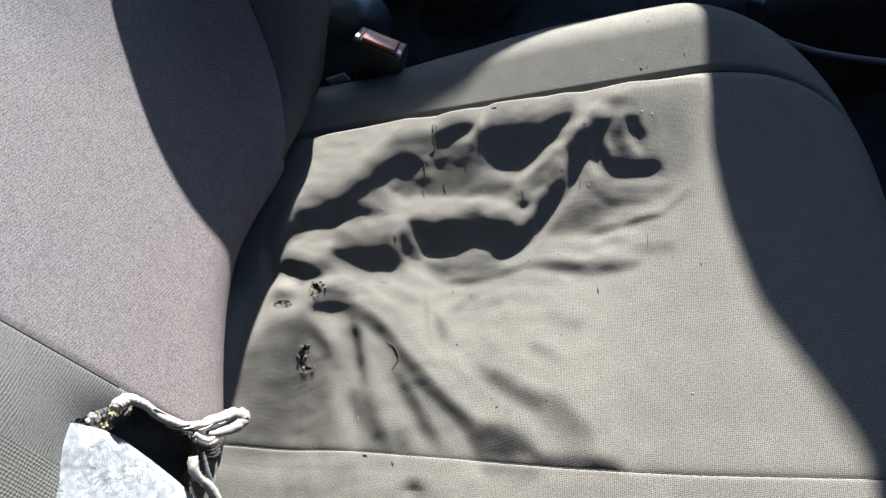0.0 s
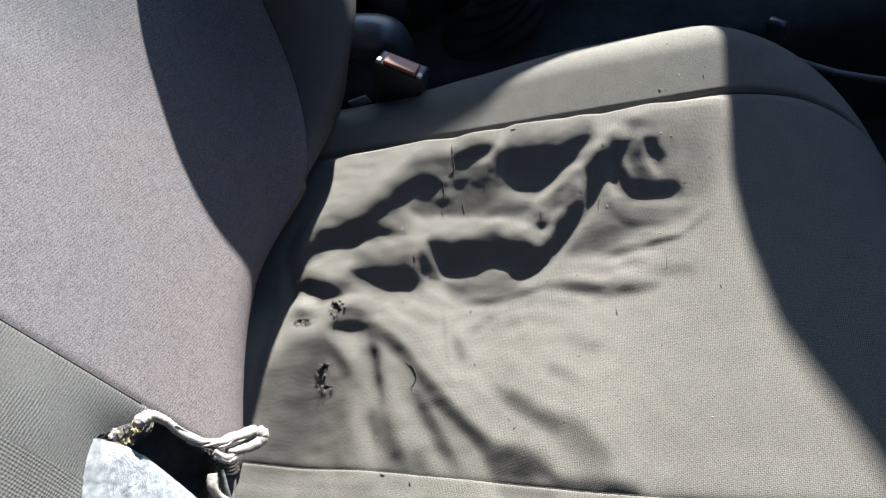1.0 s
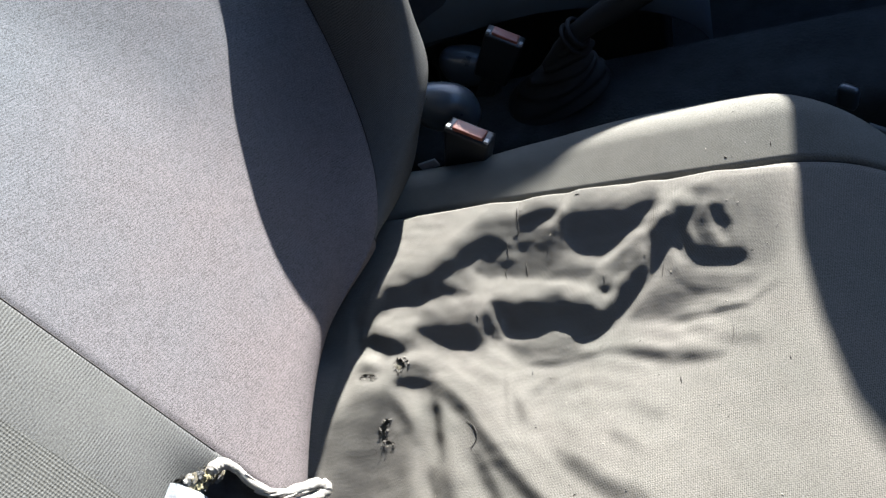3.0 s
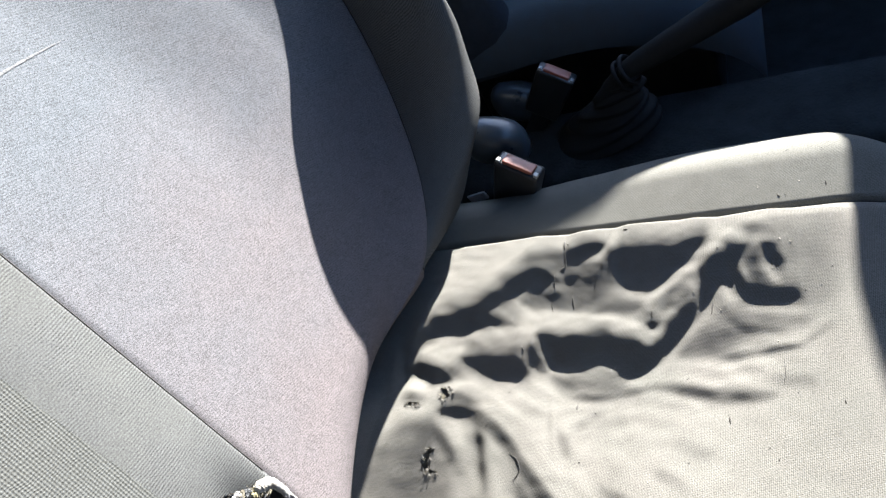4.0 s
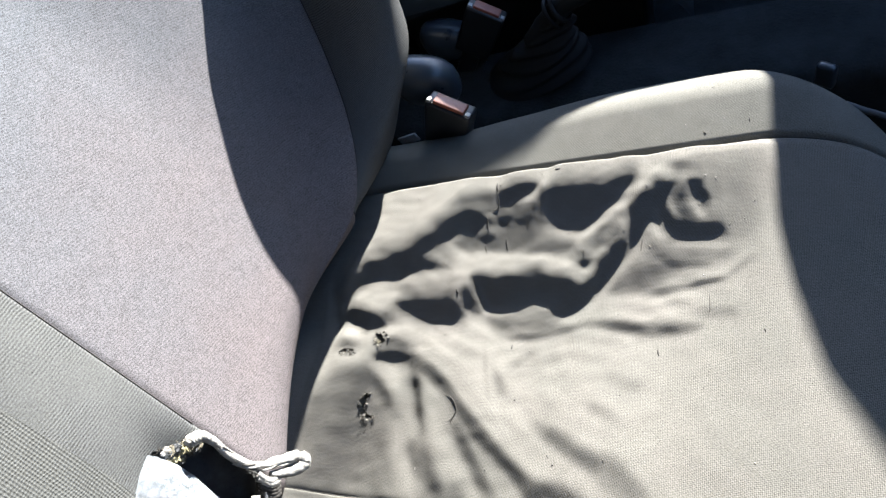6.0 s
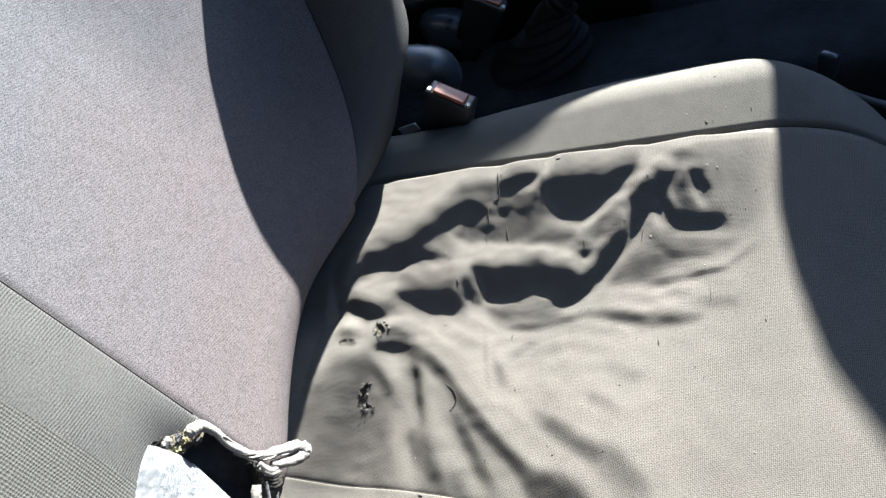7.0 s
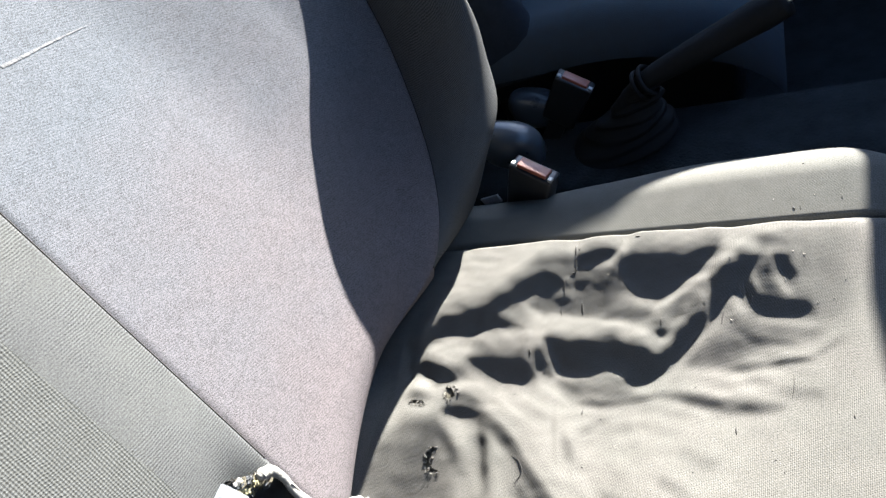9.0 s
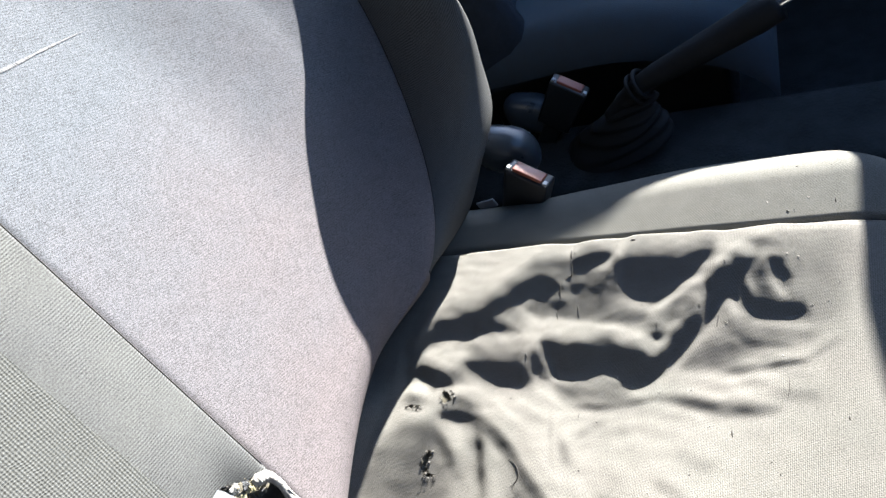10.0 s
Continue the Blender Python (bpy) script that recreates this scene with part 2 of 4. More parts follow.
tagged(mesh_object("ground", [(-300, -300, -0.8), (300, -300, -0.8), (300, 300, -0.8), (-300, 300, -0.8)], [(0, 1, 2, 3)], asphalt, smooth=False), kind="structure")

# ---- the seat ----
seat = tagged(new("car_seat"), "worn grey cloth car seat with wrinkled, torn cushion cover", "car seat")


def far_seam(x):
    return 0.308 + 0.03 * x - 3.6 * np.clip(x - 0.40, 0, 1) ** 2


def near_seam(x):
    return 0.0003 - 0.0155 * smooth(0.07, 0.40, x)


def front_edge(y):
    return 0.540 - 0.075 * np.abs((y - 0.14) / 0.25) ** 3


def padding_z(x, y):
    """The height of the padding under the loose cover."""
    ys, yn = far_seam(x), near_seam(x)
    d = y - ys
    top = 0.008 + 0.009 * smooth(0.04, 0.30, x)
    rise = np.clip(d / (0.030 + 0.070 * smooth(0.07, 0.21, x)), 0, 1)
    z = np.where(d > 0, top * (1.15 * rise - 0.15 * rise ** 2), 0)
    z = z - 12.0 * np.clip(d - 0.030 - 0.015 * smooth(0.07, 0.30, x), 0, 1) ** 2
    dn = yn - y
    z = z + np.where(dn > 0, 0.003 * np.sin(np.clip(dn / 0.06, 0, 1) * math.pi / 2), 0)
    z = z - 6.0 * np.clip(dn - 0.06, 0, 1) ** 2
    f = np.clip(0.06 - (front_edge(y) - x), 0, 0.06)
    z = z - (0.06 - np.sqrt(np.maximum(0.06 ** 2 - f ** 2, 0)))
    return z + sag(x, y) + 0.066 * (1 - smooth(-0.03, 0.055, x)) * (1 - smooth(0.09, 0.165, y))


def ease(u):
    return 0.5 * (u + np.sqrt(u * u + 0.03 ** 2))


def sag(x, y):
    """The worn padding: sunk towards the door at the back, fuller at the front; tilted to fit the tones in the
    camera's view.
    """
    low = np.minimum(ease(0.14 - y), 0.22)
    edge = np.minimum(ease(0.06 - y), 0.14) * 0.06 * (1 - smooth(0.0, 0.09, x))
    return -(0.13 * low + edge) * (1 - smooth(0.06, 0.27, x)) + 0.03 * np.minimum(low, 0.14) * smooth(0.2, 0.35, x)


# The loose cover, worn into folds, traced from the camera's view and leaned to give the tones seen there. Each fold
# says how far its cloth leans towards the car's inner side (0 level, 1 as steep as the low sun, below 0 towards it)
# and how wide it is; the sheet is then drawn smooth over all of them.
CELL = 0.0015
GX, GY = np.meshgrid(np.arange(0.0, 0.43, CELL), np.arange(-0.03, 0.33, CELL), indexing="ij")
FALL = np.array((SUN.x, SUN.y)) / math.hypot(SUN.x, SUN.y)
STEEP = SUN.z / math.hypot(SUN.x, SUN.y)
lean, firm = np.zeros(GX.shape), np.full(GX.shape, 0.8)
hollows, dark = np.zeros(GX.shape, bool), np.zeros(GX.shape)


def near_line(x, y, line):
    """How far each point lies from a line, and how far along the line (0 to 1) its nearest place is."""
    far, share = np.full(x.shape, 1e9), np.zeros(x.shape)
    spans = [math.dist(a, b) for a, b in zip(line[:-1], line[1:])]
    gone = 0.0
    for (x1, y1), (x2, y2), span in zip(line[:-1], line[1:], spans):
        dx, dy = x2 - x1, y2 - y1
        t = np.clip(((x - x1) * dx + (y - y1) * dy) / (span * span), 0, 1)
        off = np.hypot(x - x1 - t * dx, y - y1 - t * dy)
        share = np.where(off < far, (gone + t * span) / sum(spans), share)
        far = np.minimum(far, off)
        gone += span
    return far, share


def shifted(a, i, j):
    return np.roll(np.roll(a, i, 0), j, 1)


def softened(a, times=1):
    for _ in range(times):
        b = np.pad(a, 1, mode="edge")
        b = b[:-2] + 2 * b[1:-1] + b[2:]
        a = (b[:, :-2] + 2 * b[:, 1:-1] + b[:, 2:]) / 16
    return a


def slack(steep, soft, *outline):
    """A part of the cover that leans; soft: its margin in millimetres."""
    global lean
    m = softened(inside(GX, GY, list(outline)).astype(float), max(1, round(2 * (soft / 1000 / CELL / 1.6) ** 2)))
    lean = lean + (steep - lean) * m


def crease(steep, half, *line):
    """One side of a fold along a line, fading to its ends; half: its half width in millimetres."""
    global lean, firm
    off, share = near_line(GX, GY, line)
    ends = np.minimum(1, 0.45 + 2.2 * np.minimum(share, 1 - share))
    m = ends * np.exp(-(off / (half / 1000 * (0.7 + 0.3 * ends))) ** 2)
    lean = lean + (steep - lean) * m
    firm = np.maximum(firm, 2.5 * m)


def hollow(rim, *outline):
    """A hollow outlined where the view is dark, steep enough to lose the low sun; rim: how softly the cloth rolls over
    its edge, in millimetres.
    """
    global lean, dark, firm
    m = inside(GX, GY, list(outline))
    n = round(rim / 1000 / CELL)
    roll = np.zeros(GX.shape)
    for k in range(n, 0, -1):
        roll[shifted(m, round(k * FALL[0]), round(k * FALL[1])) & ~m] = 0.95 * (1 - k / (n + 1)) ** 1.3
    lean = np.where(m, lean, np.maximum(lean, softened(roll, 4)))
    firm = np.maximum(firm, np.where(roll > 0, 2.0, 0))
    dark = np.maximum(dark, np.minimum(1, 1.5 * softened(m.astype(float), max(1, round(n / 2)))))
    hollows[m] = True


# Slack parts, tilted to give the broad tones in the camera's view.
slack(-0.28, 14, (0.2266, 0.1272), (0.3920, 0.1569), (0.4580, 0.0008), (0.2822, 0.0005), (0.2395, 0.0694))
slack(0.52, 12, (0.3325, 0.3051), (0.4099, 0.3104), (0.3925, 0.2239), (0.3754, 0.2043), (0.2864, 0.1776), (0.2897, 0.2356))
slack(0.15, 6, (0.0343, 0.2073), (0.0505, 0.3043), (0.1655, 0.2992), (0.1657, 0.2708), (0.1288, 0.2714), (0.1018, 0.2357))
slack(0.93, 6, (0.1185, 0.2639), (0.1342, 0.2832), (0.1718, 0.2841), (0.1709, 0.2707), (0.1611, 0.2616), (0.1340, 0.2715))
slack(1.12, 6, (0.1268, 0.2471), (0.1621, 0.2516), (0.1709, 0.2707), (0.2154, 0.2692), (0.2180, 0.2491), (0.2392, 0.2438), (0.2282, 0.2187), (0.1638, 0.2248), (0.1267, 0.2311))
slack(1.25, 4, (0.1657, 0.2708), (0.2150, 0.2635), (0.2200, 0.2475), (0.1979, 0.2469), (0.1699, 0.2516))
slack(1.12, 5, (0.2392, 0.2438), (0.2626, 0.2482), (0.2834, 0.2556), (0.2940, 0.2427), (0.2930, 0.2317), (0.2745, 0.2265), (0.2588, 0.2148), (0.2412, 0.2167), (0.2179, 0.2222), (0.2288, 0.2338))
slack(1.25, 4, (0.3255, 0.2683), (0.3400, 0.2719), (0.3570, 0.2536), (0.3581, 0.2393), (0.3330, 0.2432), (0.3246, 0.2564))
slack(0.64, 8, (0.3459, 0.2901), (0.3935, 0.2827), (0.3908, 0.2295), (0.3717, 0.2126), (0.3607, 0.2428), (0.3626, 0.2673))
slack(0.88, 6, (0.3042, 0.2405), (0.3188, 0.2440), (0.3292, 0.2245), (0.3726, 0.2235), (0.3759, 0.2094), (0.3350, 0.2073), (0.3074, 0.2120))
slack(0.98, 6, (0.2877, 0.2048), (0.3119, 0.2095), (0.3525, 0.1966), (0.3294, 0.1932), (0.3055, 0.1823), (0.2666, 0.1807))
slack(0.88, 5, (0.1586, 0.1683), (0.2060, 0.1753), (0.2311, 0.1628), (0.2258, 0.1500), (0.1847, 0.1465), (0.1618, 0.1500))
slack(1.25, 4, (0.1330, 0.1936), (0.1421, 0.1980), (0.1574, 0.1737), (0.1386, 0.1728))
slack(0.00, 6, (0.0343, 0.1890), (0.0792, 0.1994), (0.1284, 0.2061), (0.1416, 0.1980), (0.1313, 0.1849), (0.0801, 0.1829), (0.0243, 0.1728))
slack(0.88, 5, (0.0523, 0.1664), (0.0742, 0.1717), (0.1000, 0.1605), (0.0705, 0.1526))
slack(-0.28, 8, (0.0756, 0.1527), (0.1427, 0.1574), (0.1631, 0.1585), (0.1905, 0.0724), (0.1475, 0.1138), (0.1024, 0.1422))
slack(0.93, 9, (0.0030, -0.0008), (0.0047, 0.0716), (0.0243, 0.1133), (0.0583, 0.1152), (0.0941, 0.0556), (0.0969, 0.0031))
slack(0.64, 6, (0.0039, -0.0053), (0.0011, 0.0084), (0.0733, 0.0104), (0.1079, -0.0013))
slack(0.40, 6, (0.0823, 0.1168), (0.1403, 0.0783), (0.1728, 0.0354), (0.2074, 0.0003), (0.1172, -0.0010), (0.0941, 0.0556))
slack(0.56, 10, (0.2578, 0.0506), (0.2837, 0.0415), (0.3073, 0.0040), (0.2820, -0.0034), (0.2397, 0.0167))
slack(1.16, 6, (0.2049, 0.0194), (0.2528, 0.0210), (0.2653, 0.0004), (0.3227, -0.0058), (0.3222, -0.0133), (0.2118, -0.0017))
slack(0.40, 3, (0.2124, 0.0000), (0.2570, 0.0000), (0.2613, -0.0200), (0.2209, -0.0200))
slack(0.25, 3, (0.0400, -0.0110), (0.1158, -0.0098), (0.1188, -0.0325), (0.0499, -0.0325))
crease(0.95, 9.0, (0.1715, -0.0282), (0.1577, -0.0269))
# Creases, and the crests beside them, placed from the camera's view.
crease(1.24, 5.2, (0.2152, 0.2829), (0.2154, 0.2692), (0.2142, 0.2526))
crease(0.96, 5.2, (0.1818, 0.2663), (0.2046, 0.2643), (0.2150, 0.2635))
crease(-0.57, 5.2, (0.1024, 0.2989), (0.1657, 0.2966), (0.2216, 0.2930), (0.2832, 0.2976), (0.3421, 0.3047), (0.4077, 0.3115))
crease(1.08, 3.2, (0.1725, 0.2893), (0.1730, 0.2792), (0.1720, 0.2706))
crease(1.08, 2.6, (0.1637, 0.2600), (0.1606, 0.2516))
crease(-0.12, 3.9, (0.0969, 0.2221), (0.1114, 0.2262), (0.1320, 0.2268))
crease(-2.18, 6.5, (0.1276, 0.2172), (0.1539, 0.2199), (0.1812, 0.2140), (0.2029, 0.2110), (0.2183, 0.2110))
crease(-1.26, 5.2, (0.2193, 0.2098), (0.2286, 0.2056), (0.2377, 0.2015))
crease(-0.57, 5.2, (0.1006, 0.2149), (0.1276, 0.2160))
crease(0.90, 5.2, (0.1971, 0.2229), (0.2130, 0.2264), (0.2312, 0.2306))
crease(0.19, 5.2, (0.2188, 0.2422), (0.2391, 0.2371), (0.2572, 0.2307))
crease(1.08, 5.2, (0.1868, 0.2543), (0.2038, 0.2522), (0.2167, 0.2536))
crease(-0.57, 4.7, (0.2468, 0.2304), (0.2574, 0.2393), (0.2705, 0.2523), (0.2914, 0.2738), (0.3074, 0.2882), (0.3225, 0.2995), (0.3349, 0.3037))
crease(0.31, 5.2, (0.2832, 0.2487), (0.2877, 0.2404), (0.2886, 0.2332))
crease(1.25, 2.0, (0.3067, 0.2688), (0.3097, 0.2721))
crease(0.70, 5.2, (0.2517, 0.2200), (0.2618, 0.2271), (0.2723, 0.2327))
crease(0.39, 3.9, (0.2584, 0.2020), (0.2612, 0.2119), (0.2640, 0.2165))
crease(0.31, 3.9, (0.2412, 0.2156), (0.2426, 0.2069), (0.2473, 0.2006), (0.2533, 0.2012))
crease(0.28, 3.2, (0.3271, 0.2649), (0.3265, 0.2560), (0.3310, 0.2469))
crease(1.12, 3.9, (0.3386, 0.2721), (0.3382, 0.2615), (0.3384, 0.2523))
crease(0.08, 4.5, (0.3445, 0.2594), (0.3497, 0.2484), (0.3560, 0.2406))
crease(0.59, 5.2, (0.3632, 0.2747), (0.3670, 0.2646), (0.3639, 0.2550))
crease(0.78, 5.2, (0.3292, 0.2875), (0.3412, 0.2894), (0.3548, 0.2846))
crease(0.59, 5.2, (0.3791, 0.2737), (0.3736, 0.2617))
crease(0.47, 6.5, (0.3773, 0.2516), (0.3756, 0.2319))
crease(-0.05, 5.2, (0.3116, 0.2432), (0.3145, 0.2349), (0.3188, 0.2274))
crease(0.85, 3.9, (0.3090, 0.2217), (0.3135, 0.2189))
crease(0.15, 5.2, (0.3313, 0.2209), (0.3496, 0.2180), (0.3788, 0.2175))
crease(1.08, 4.9, (0.3132, 0.2141), (0.3247, 0.2063), (0.3392, 0.2020), (0.3530, 0.2022))
crease(0.00, 4.5, (0.3224, 0.1926), (0.3389, 0.1969), (0.3569, 0.1946))
crease(0.70, 4.5, (0.3054, 0.1803), (0.3242, 0.1837), (0.3381, 0.1848))
crease(1.25, 2.6, (0.3371, 0.1844), (0.3473, 0.1868), (0.3586, 0.1872), (0.3666, 0.1878))
crease(0.47, 2.6, (0.3689, 0.1894), (0.3769, 0.1962), (0.3861, 0.2019))
crease(0.34, 3.9, (0.3795, 0.2008), (0.3906, 0.2043))
crease(-0.69, 6.5, (0.2387, 0.1598), (0.2564, 0.1695), (0.2766, 0.1689), (0.3048, 0.1643), (0.3326, 0.1695), (0.3509, 0.1742))
crease(-0.57, 5.2, (0.3511, 0.1763), (0.3621, 0.1761), (0.3744, 0.1688), (0.3820, 0.1596))
crease(0.34, 6.5, (0.3411, 0.1611), (0.3671, 0.1576), (0.3748, 0.1500))
crease(0.96, 6.5, (0.2539, 0.1548), (0.2761, 0.1515), (0.3040, 0.1475), (0.3268, 0.1459), (0.3446, 0.1476))
crease(1.05, 5.2, (0.1847, 0.1465), (0.2029, 0.1458), (0.2166, 0.1461), (0.2310, 0.1505), (0.2539, 0.1558))
crease(0.81, 3.2, (0.2203, 0.1713), (0.2251, 0.1661))
crease(0.00, 3.2, (0.2336, 0.1603), (0.2489, 0.1672), (0.2640, 0.1814), (0.2746, 0.1922))
crease(-0.34, 6.5, (0.1806, 0.1344), (0.2008, 0.1357), (0.2209, 0.1409), (0.2515, 0.1433), (0.2852, 0.1366))
crease(0.70, 3.2, (0.1458, 0.1985), (0.1528, 0.1871), (0.1594, 0.1748))
crease(0.85, 3.9, (0.1431, 0.1735), (0.1549, 0.1706))
crease(-0.69, 3.9, (0.0341, 0.1772), (0.0500, 0.1846), (0.0651, 0.1902), (0.0827, 0.1912), (0.1069, 0.1928), (0.1288, 0.1967))
crease(-0.46, 3.2, (0.0401, 0.1913), (0.0795, 0.1975), (0.0899, 0.2039), (0.1086, 0.2084), (0.1284, 0.2061))
crease(-0.69, 3.9, (0.0243, 0.1744), (0.0341, 0.1772))
crease(-0.12, 3.9, (0.0257, 0.1514), (0.0380, 0.1453), (0.0508, 0.1389))
crease(0.08, 5.2, (0.0794, 0.1631), (0.1005, 0.1550), (0.1271, 0.1545), (0.1524, 0.1642))
crease(-0.92, 5.9, (0.0687, 0.1484), (0.0864, 0.1465), (0.1057, 0.1386), (0.1260, 0.1218), (0.1439, 0.1020), (0.1582, 0.0862), (0.1791, 0.0651), (0.1947, 0.0483), (0.2098, 0.0299))
crease(0.87, 7.8, (0.0819, 0.1269), (0.1055, 0.1170), (0.1165, 0.1091), (0.1341, 0.0924), (0.1459, 0.0788), (0.1622, 0.0629), (0.1735, 0.0480), (0.1853, 0.0377), (0.1967, 0.0286), (0.2098, 0.0162), (0.2256, 0.0046))
crease(0.99, 7.2, (0.0778, 0.1264), (0.0933, 0.1233), (0.1110, 0.1137), (0.1310, 0.0976))
crease(1.05, 7.2, (0.1487, 0.0730), (0.1622, 0.0593), (0.1751, 0.0461), (0.1878, 0.0363), (0.2026, 0.0250), (0.2168, 0.0128))
crease(0.93, 9.6, (0.2049, 0.0189), (0.2222, 0.0086), (0.2392, 0.0066), (0.2526, 0.0106))
crease(0.81, 6.5, (0.0621, 0.1359), (0.0770, 0.1391), (0.0930, 0.1314))
crease(1.05, 8.0, (0.1409, 0.0678), (0.1509, 0.0475), (0.1671, 0.0245), (0.1815, 0.0066))
crease(0.31, 4.8, (0.1665, 0.0424), (0.1830, 0.0255), (0.1990, 0.0066))
crease(1.21, 7.2, (0.0950, 0.1149), (0.1035, 0.0949), (0.1091, 0.0744), (0.1136, 0.0603))
crease(0.99, 8.8, (0.1127, 0.0449), (0.1253, 0.0214), (0.1383, 0.0031))
crease(0.00, 8.0, (0.1113, 0.0945), (0.1246, 0.0689), (0.1405, 0.0380), (0.1618, 0.0037))
crease(0.78, 8.0, (0.0990, 0.0506), (0.1088, 0.0358), (0.1187, 0.0239))
crease(-0.23, 6.4, (0.0587, 0.1195), (0.0719, 0.1052), (0.0834, 0.0925))
crease(0.15, 8.0, (0.0864, 0.0851), (0.0903, 0.0554), (0.0919, 0.0359), (0.1029, 0.0124))
crease(0.96, 7.2, (0.0566, 0.1098), (0.0707, 0.0923), (0.0838, 0.0724))
crease(0.70, 8.0, (0.1445, 0.0175), (0.1570, 0.0023))
crease(0.81, 10.4, (0.2125, 0.0679), (0.2301, 0.0542), (0.2486, 0.0410), (0.2703, 0.0327))
crease(0.53, 8.0, (0.2703, 0.0327), (0.2874, 0.0238), (0.3034, 0.0081))
crease(-0.41, 9.6, (0.1859, 0.0700), (0.2064, 0.0482), (0.2306, 0.0318), (0.2528, 0.0201), (0.2676, 0.0086))
crease(0.00, 6.4, (0.2613, 0.0148), (0.2759, 0.0005))
crease(0.90, 11.2, (0.2167, 0.0107), (0.2350, 0.0118), (0.2484, 0.0134))
crease(-0.81, 2.3, (0.1605, 0.1416), (0.1655, 0.1137), (0.1722, 0.0835))
crease(0.43, 6.4, (0.1723, 0.1162), (0.1827, 0.0939), (0.2042, 0.0831))
crease(0.31, 6.4, (0.1869, 0.1159), (0.2010, 0.1284), (0.2110, 0.1340))
crease(-0.28, 8.0, (0.1946, 0.1111), (0.2166, 0.1230), (0.2367, 0.1302))
crease(-0.34, 8.0, (0.1889, 0.0902), (0.2195, 0.0784), (0.2395, 0.0694))
crease(0.23, 8.0, (0.2529, 0.0832), (0.2841, 0.0685))
crease(0.19, 8.0, (0.2665, 0.1071), (0.3023, 0.0959))
# Hollows, outlined from the dark patches in the camera's view.
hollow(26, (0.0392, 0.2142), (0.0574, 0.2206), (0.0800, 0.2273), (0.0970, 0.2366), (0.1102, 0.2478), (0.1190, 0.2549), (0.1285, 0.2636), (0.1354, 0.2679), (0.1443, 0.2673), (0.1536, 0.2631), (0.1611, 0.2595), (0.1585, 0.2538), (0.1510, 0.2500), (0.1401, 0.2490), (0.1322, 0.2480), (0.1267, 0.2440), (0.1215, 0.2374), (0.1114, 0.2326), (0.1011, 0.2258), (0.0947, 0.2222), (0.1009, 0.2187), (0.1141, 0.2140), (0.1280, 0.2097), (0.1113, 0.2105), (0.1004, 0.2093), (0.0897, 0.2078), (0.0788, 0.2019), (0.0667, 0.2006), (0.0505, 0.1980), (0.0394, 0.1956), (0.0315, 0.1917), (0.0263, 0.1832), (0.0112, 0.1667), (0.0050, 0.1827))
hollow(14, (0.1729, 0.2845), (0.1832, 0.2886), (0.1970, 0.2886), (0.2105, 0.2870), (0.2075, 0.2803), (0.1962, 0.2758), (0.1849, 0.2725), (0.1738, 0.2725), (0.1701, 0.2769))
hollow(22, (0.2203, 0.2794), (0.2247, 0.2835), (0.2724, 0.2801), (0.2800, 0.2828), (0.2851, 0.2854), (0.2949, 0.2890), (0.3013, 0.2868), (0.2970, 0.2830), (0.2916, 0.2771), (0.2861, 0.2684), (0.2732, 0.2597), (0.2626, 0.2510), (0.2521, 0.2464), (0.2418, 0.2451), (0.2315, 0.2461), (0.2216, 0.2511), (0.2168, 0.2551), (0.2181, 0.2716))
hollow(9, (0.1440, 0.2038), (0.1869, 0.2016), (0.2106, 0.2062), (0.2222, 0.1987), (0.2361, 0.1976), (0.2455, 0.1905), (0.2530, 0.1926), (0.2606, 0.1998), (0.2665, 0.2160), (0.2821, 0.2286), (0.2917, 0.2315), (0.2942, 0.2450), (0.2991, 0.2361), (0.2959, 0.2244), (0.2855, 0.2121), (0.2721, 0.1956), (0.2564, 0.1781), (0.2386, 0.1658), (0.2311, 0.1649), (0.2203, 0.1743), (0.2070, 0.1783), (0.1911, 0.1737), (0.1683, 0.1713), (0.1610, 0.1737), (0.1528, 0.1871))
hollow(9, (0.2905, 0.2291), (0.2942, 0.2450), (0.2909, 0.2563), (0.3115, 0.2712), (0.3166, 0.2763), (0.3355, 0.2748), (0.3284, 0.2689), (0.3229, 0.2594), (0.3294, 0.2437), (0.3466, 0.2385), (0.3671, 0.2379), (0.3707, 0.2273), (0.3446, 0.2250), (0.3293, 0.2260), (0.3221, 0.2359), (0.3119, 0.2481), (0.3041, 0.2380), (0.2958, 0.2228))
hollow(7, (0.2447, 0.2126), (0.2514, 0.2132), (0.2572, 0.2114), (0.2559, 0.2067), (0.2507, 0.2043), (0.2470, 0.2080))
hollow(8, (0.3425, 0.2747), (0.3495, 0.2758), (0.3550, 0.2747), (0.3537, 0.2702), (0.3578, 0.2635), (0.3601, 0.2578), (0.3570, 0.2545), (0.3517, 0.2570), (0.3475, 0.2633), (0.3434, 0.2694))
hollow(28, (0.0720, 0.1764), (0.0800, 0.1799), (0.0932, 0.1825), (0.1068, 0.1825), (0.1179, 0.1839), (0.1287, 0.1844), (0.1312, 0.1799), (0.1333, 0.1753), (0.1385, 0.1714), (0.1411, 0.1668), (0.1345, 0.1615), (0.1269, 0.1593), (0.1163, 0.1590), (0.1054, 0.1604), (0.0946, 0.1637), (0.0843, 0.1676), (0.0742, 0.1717))
